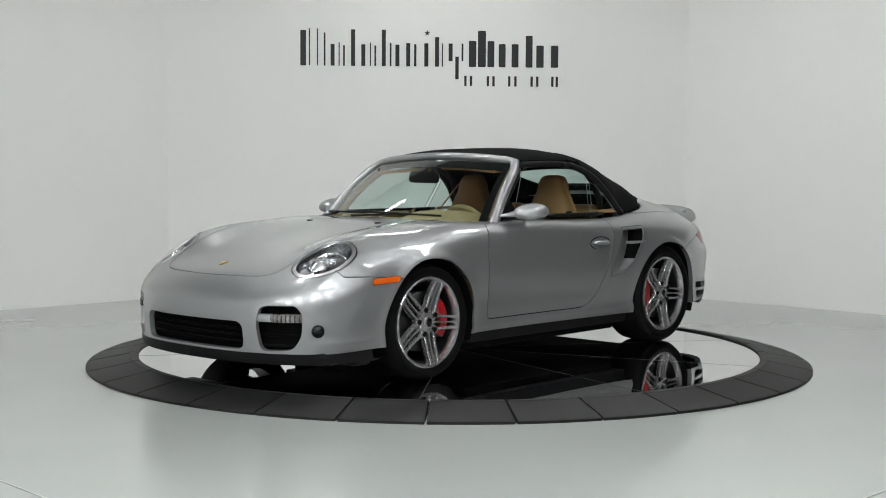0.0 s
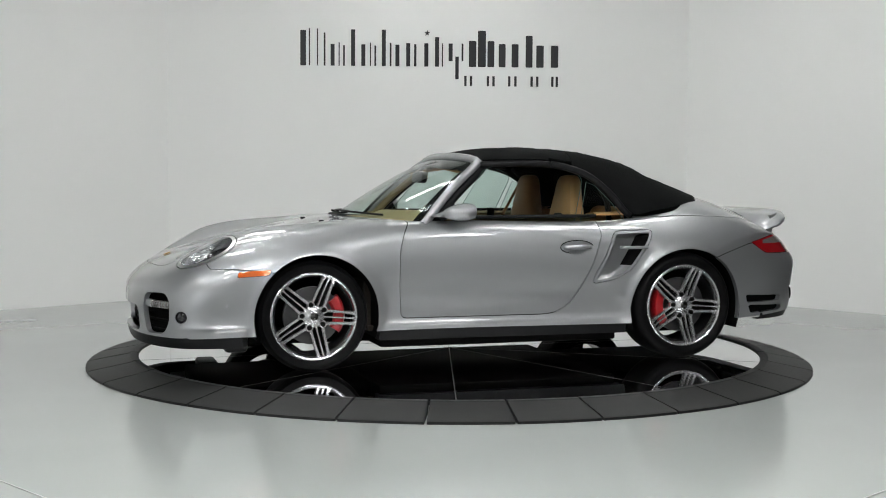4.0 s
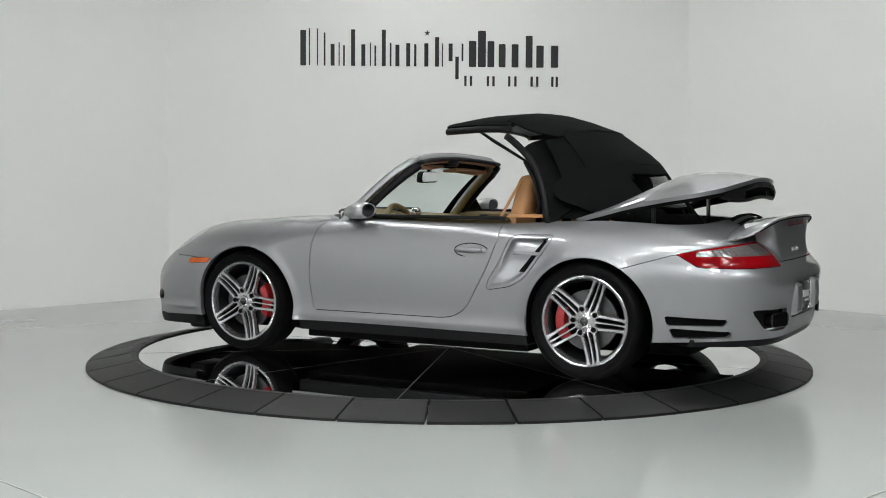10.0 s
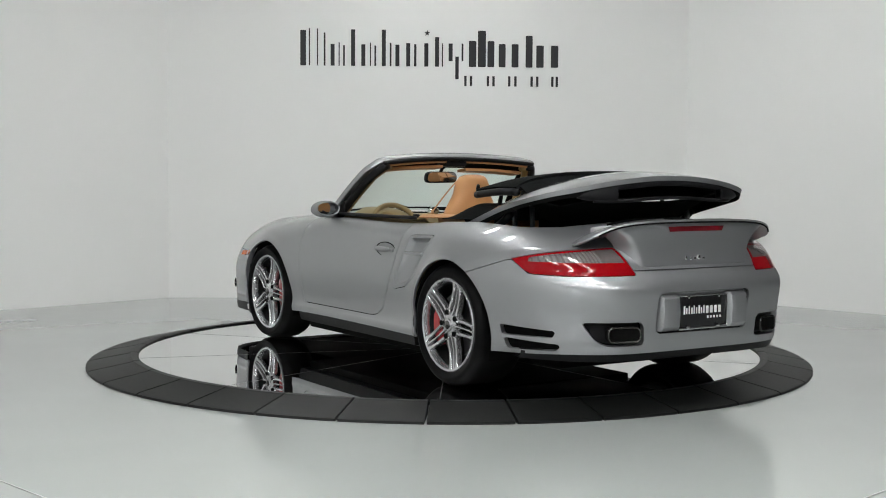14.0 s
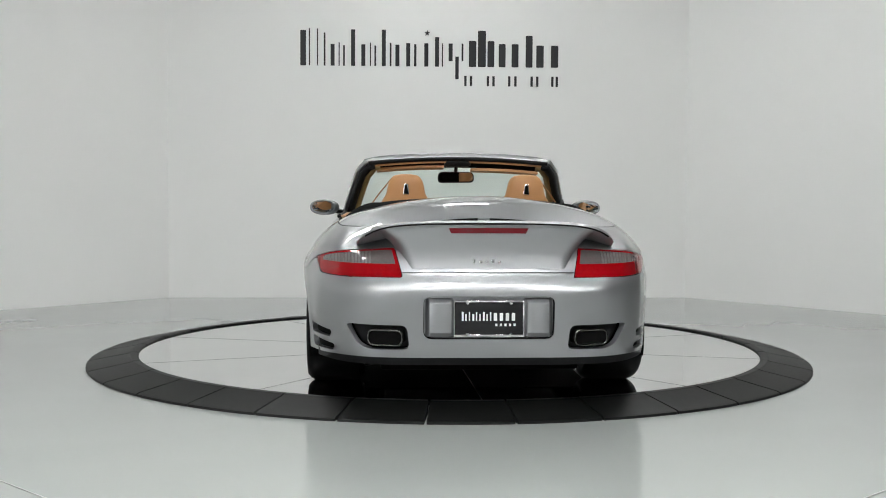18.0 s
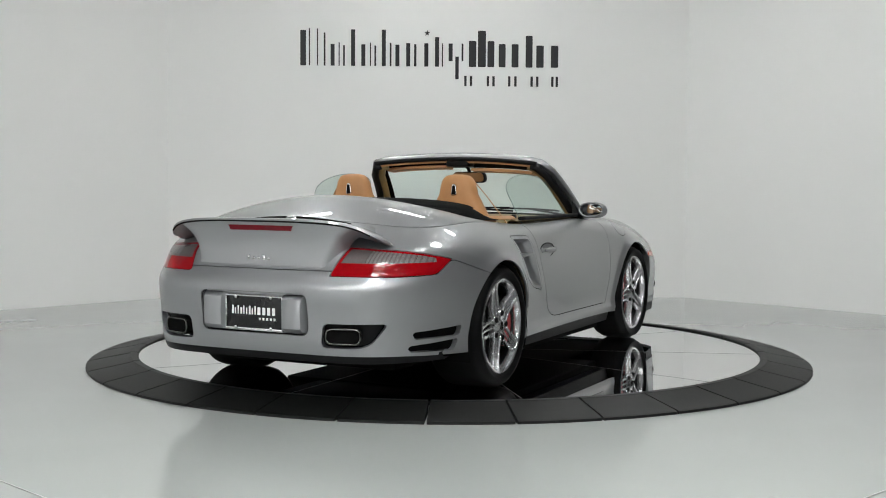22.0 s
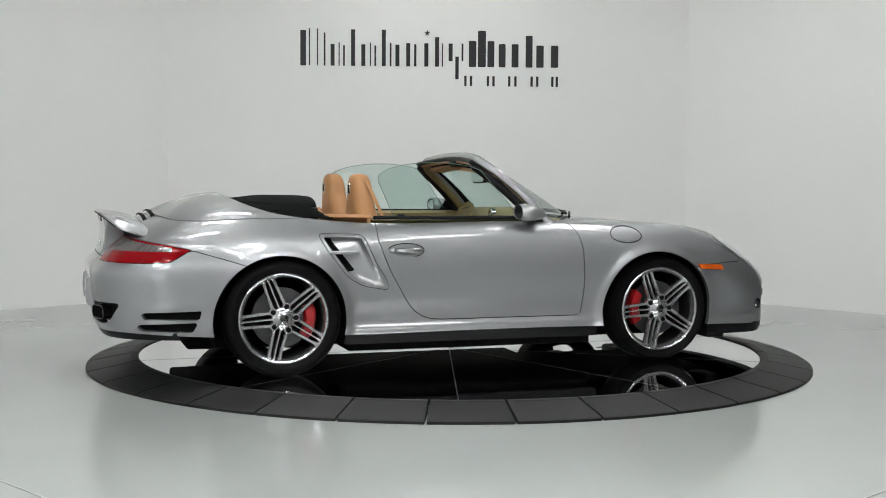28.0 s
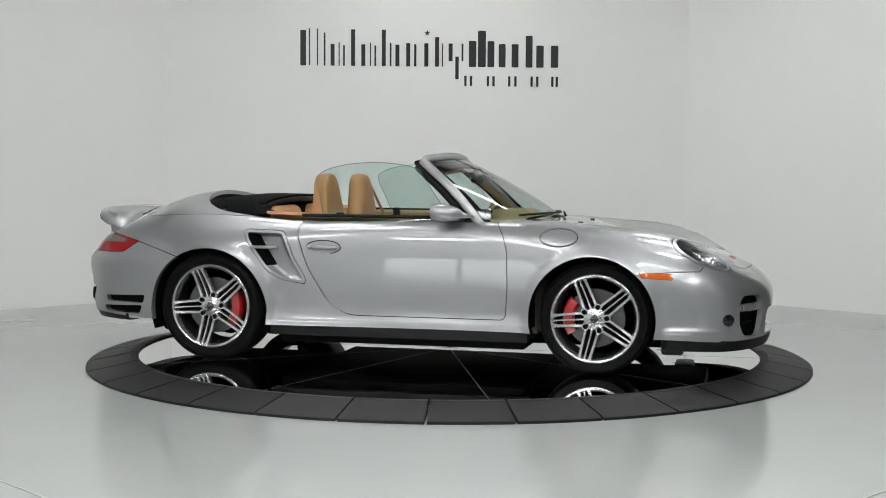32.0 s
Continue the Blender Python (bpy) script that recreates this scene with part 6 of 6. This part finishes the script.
def folding_roof():
    out = {}
    front = under(part("front_roof_section", front_cloth(), FABRIC, CAR, "black cloth front roof section", angle=60))
    mid = under(part("middle_roof_section", middle_cloth(), FABRIC, CAR, "black cloth middle roof section", angle=60))
    elbow = under(part("elbow_roof_section", elbow_cloth(), FABRIC, CAR, "black cloth second roof section", angle=60))
    back = under(part("rear_roof_section", rear_cloth(), FABRIC, CAR, "black cloth rear roof section with a glass window", angle=60))
    # header bow and side rails of the front section
    bm = bmesh.new()
    bm_tube(bm, [roof_point(0.0, v) + Vector((0.012, 0, -0.014)) for v in np.linspace(-1, 1, 25)], 0.018, 8)
    part("header_bow", bm, BLACK_TRIM, front, "black front bow")
    for s in (-1, 1):
        bm = bmesh.new()
        bm_tube(bm, [roof_point(u, s) + Vector((0, s * 0.004, -0.016)) for u in np.linspace(0.0, 0.305, 11)], 0.020, 8)
        part("side_rail", bm, BLACK_TRIM, front, "black side rail")
        bm = bmesh.new()
        bm_tube(bm, [roof_point(u, s) + Vector((0, s * 0.006, -0.014)) for u in np.linspace(0.31, 0.68, 13)], 0.022, 8)
        rail = bm
        q = under(part("quarter_roof_section", roof_section(0.40, 0.70, 14, *((0.60, 1.0) if s > 0 else (-1.0, -0.60)), 14), FABRIC, CAR, "black cloth roof quarter", angle=60))
        part("side_rail", rail, BLACK_TRIM, q, "black side rail")
        out["quarter", s] = q
        out["cloth", s] = under(part("side_cloth", side_cloth(s), FABRIC, CAR, "black cloth side of the folding roof", angle=60))
    # inner headliner, window
    rows = [[roof_point(u, v, -0.030) for v in np.linspace(-0.9, 0.9, 17)] for u in np.linspace(0.03, 0.29, 8)]
    part("headliner", bm_grid(rows, 0.004), BLACK_TRIM, front, "dark headliner")
    rows = [[roof_point(u, v, -0.004) for v in np.linspace(-WINDOW_V - 0.02, WINDOW_V + 0.02, 23)] for u in np.linspace(WINDOW_U[0] - 0.008, WINDOW_U[1] + 0.008, 11)]
    part("rear_window", bm_grid(rows), SIDE_GLASS, back, "tinted glass rear window")
    out.update(front=front, elbow=elbow, mid=mid, back=back)
    # lift arms beside the seats
    for s in (-1, 1):
        bm = bmesh.new()
        bm_tube(bm, [(1.955, s * 0.64, 0.80), (1.93, s * 0.645, 0.98), (1.86, s * 0.63, 1.10), (1.76, s * 0.62, 1.185)], [0.022, 0.026, 0.024, 0.018], 8, squash=0.7)
        out["arm", s] = under(part("roof_arm", bm, BLACK_TRIM, CAR, "black roof lift arm"))
        bm = bmesh.new()
        bm_tube(bm, [(1.30, s * 0.590, 1.205), (1.42, s * 0.60, 1.198), (1.56, s * 0.605, 1.192), (1.70, s * 0.61, 1.186)], [0.013, 0.018, 0.015, 0.013], 8, squash=0.6)
        out["link", s] = under(part("roof_link", bm, BLACK_TRIM, CAR, "black roof link"))
        # struts of the compartment lid
        for x in (2.36, 2.52):
            bm = bmesh.new()
            bm_tube(bm, [(x - 0.04, s * 0.56, 0.72), (x, s * 0.56, 0.90)], 0.013, 8)
            part("lid_strut", bm, STEEL, BODY["lid"], "steel lid strut")
    return out


for side_ in (-1, 1):
    wheel(side_, 0.0, 0.3235, 0.235, 0.872, 0.256, True)
    wheel(side_, 2.35, 0.333, 0.305, 0.905, 0.256, False)
    door_mirror(side_)
    door_handle(side_)
underbody(BODY)
head_lamps(BODY["lamps"])
windscreen()
PANES = side_glass()
rear_wing()
plate_and_badges(BODY["bumper_r"])
interior()
ROOF = folding_roof()


# ---- what moves ----
def turn_angle(t):
    """The turntable's angle in degrees at t seconds."""
    return math.degrees(0.81893 - 0.129318 * t - 0.0708e-3 * (t - 16)**2 - 0.093146e-4 * (t - 16)**3)


def swing(rest, now, pitch):
    """A pose in the car that brings the point rest (x, z) to now and turns the piece about it; a positive pitch lifts its rear end."""
    return AT_CAR @ Matrix.Translation((now[0], 0, now[1])) @ Matrix.Rotation(radians(-pitch), 4, "Y") @ Matrix.Translation((-rest[0], 0, -rest[1]))


TIP, HIP, BOW, KNEE = (1.05, 1.255), (1.57, 1.285), (1.855, 1.284), (2.19, 1.233)
# seconds; front edge of the roof (x, z); pitch of the front section; slope of the middle and of the rear section; pitch of the quarters and arms; drop of the middle section
FOLD = [(0.0, 1.05, 1.255, 0.0, -7.1, -21.9, 0.0, 0.0), (8.3, 1.05, 1.255, 0.0, -7.1, -21.9, 0.0, 0.0), (8.7, 1.07, 1.270, 1.0, -9.5, -24.0, -2.0, 0.0),
        (9.0, 1.115, 1.298, 3.0, -13.0, -28.0, -5.0, 0.0), (9.5, 1.20, 1.380, 2.0, -20.0, -38.0, -13.0, 0.0), (10.0, 1.30, 1.450, 0.5, -29.0, -52.0, -26.0, 0.0), (10.5, 1.43, 1.512, -1.5, -42.0, -66.0, -42.0, 0.0),
        (11.0, 1.58, 1.535, -2.5, -56.0, -80.0, -58.0, 0.0), (11.5, 1.72, 1.522, -3.5, -70.0, -94.0, -77.0, 0.0), (12.0, 1.86, 1.475, -3.0, -82.0, -104.0, -93.0, 0.005), (12.5, 1.97, 1.412, -2.0, -88.0, -104.0, -105.0, 0.005),
        (13.0, 2.06, 1.318, 0.0, -96.0, -90.0, -116.0, 0.01), (13.5, 2.14, 1.205, 1.5, -118.0, -65.0, -126.0, 0.02), (14.0, 2.16, 1.080, 2.0, -147.0, -30.0, -134.0, 0.03), (14.4, 2.10, 0.985, -4.0, -166.0, -17.0, -139.0, 0.13),
        (15.3, 2.07, 0.985, -8.5, -169.0, -14.0, -140.0, 0.12), (32.0, 2.07, 0.985, -8.5, -169.0, -14.0, -140.0, 0.12)]
# how far the second section bends down behind the front one
bend = curve([0.0, 8.4, 9.0, 9.5, 10.0, 10.5, 11.0, 11.5, 12.0, 12.5, 13.0, 13.5, 14.0, 14.4, 15.3, 32.0], [0, 0, -4, -8, -14, -22, -33, -45, -54, -57, -56, -38, -18, -32, -60, -60])
# seconds; shift to the rear and up; pitch of the roof compartment lid
LID_ROWS = [(0.0, 0, 0, 0), (7.1, 0, 0, 0), (7.5, 0.01, 0.008, 1.5), (8.0, 0.03, 0.02, 4.5), (8.5, 0.06, 0.03, 7.0), (9.0, 0.07, 0.04, 9.0), (9.5, 0.10, 0.03, 11.0), (10.2, 0.13, -0.005, 13.5), (11.0, 0.145, -0.025, 15.2),
            (14.6, 0.145, -0.025, 15.2), (15.4, 0.12, -0.01, 12.4), (16.5, 0.07, 0.02, 7.8), (17.0, 0.045, 0.015, 5.0), (17.5, 0.015, 0.006, 1.6), (17.9, 0, 0, 0), (32.0, 0, 0, 0)]
# seconds; how far the windows are lowered
WINDOW_ROWS = [(0.0, 0.0), (5.9, 0.0), (6.5, 0.08), (7.3, 0.26), (7.9, 0.40), (20.5, 0.40), (21.2, 0.22), (22.0, 0.07), (22.6, 0.0), (32.0, 0.0)]
QUARTER_ROWS = [(0.0, 0.0), (6.0, 0.0), (6.9, 0.30), (32.0, 0.30)]


def motions():
    rows = [(t, pose(0, 0, 0, 0, 0, turn_angle(t))) for t in range(33)]
    walk(CAR, rows)
    walk(DISC_THING, rows)
    walk(BODY["lid"], [(t, swing((2.06, 0.90), (2.06 + dx, 0.90 + dz), p)) for t, dx, dz, p in LID_ROWS])
    f, el, m, b, arm, link, cloth, quarter = [], [], [], [], [], [], [], []
    for t, x, z, p, sm, sb, pq, drop in FOLD:
        f.append((t, swing(TIP, (x, z), p)))
        d = Matrix.Rotation(radians(p), 2) @ Vector((HIP[0] - TIP[0], HIP[1] - TIP[1]))
        hip = (x + d.x, z + d.y)
        pe = p + float(bend(t))
        el.append((t, swing(HIP, (hip[0], hip[1] - 0.6 * drop), pe)))
        d = Matrix.Rotation(radians(pe), 2) @ Vector((BOW[0] - HIP[0], BOW[1] - HIP[1]))
        bow = (hip[0] + d.x, hip[1] + d.y - drop)
        k = Matrix.Rotation(radians(sm + 7.1), 2) @ Vector((KNEE[0] - BOW[0], KNEE[1] - BOW[1]))
        knee = (bow[0] + k.x, bow[1] + k.y)
        m.append((t, swing(BOW, bow, sm + 7.1)))
        sink = 0.0 if t < 12.3 else min(0.34, 0.19 * (t - 12.3))
        cloth.append((t, swing(BOW, (bow[0] - 1.2 * sink, bow[1] - sink), max(sm + 7.1, -74.0 if t < 12.2 else -74.0 - 40.0 * (t - 12.2)))))
        b.append((t, swing(KNEE, knee, sb + 21.9)))
        quarter.append((t, swing((1.99, 0.86), (1.99 + min(-pq, 60) * 0.0006, 0.86), pq)))
        # the arm swings less than the cloth until the roof is nearly down
        pa = pq * (0.58 if t < 12.2 else 0.58 + 0.42 * min(1.0, (t - 12.2) / 2.0))
        arm.append((t, swing((1.955, 0.82), (1.955, 0.82), pa)))
        tip = Matrix.Rotation(radians(pa), 2) @ Vector((1.76 - 1.955, 1.185 - 0.82))
        hold = Matrix.Rotation(radians(p), 2) @ Vector((1.30 - TIP[0], 1.205 - TIP[1]))
        hold = (x + hold.x, z + hold.y)
        way = (1.955 + tip.x - hold[0], 0.82 + tip.y - hold[1])
        link.append((t, swing((1.30, 1.205), hold, math.degrees(math.atan2(way[1], way[0])) + 3.2)))
    walk(ROOF["front"], f)
    walk(ROOF["elbow"], el)
    walk(ROOF["mid"], m)
    walk(ROOF["back"], b)
    for s in (-1, 1):
        walk(ROOF["arm", s], arm)
        walk(ROOF["quarter", s], quarter)
        walk(ROOF["cloth", s], cloth)
        walk(ROOF["link", s], link)
        walk(PANES["door", s], [(t, AT_CAR @ Matrix.Translation((0.10 * k, 0, -k))) for t, k in WINDOW_ROWS])
        walk(PANES["quarter", s], [(t, AT_CAR @ Matrix.Translation((0, 0, -k))) for t, k in QUARTER_ROWS])


motions()
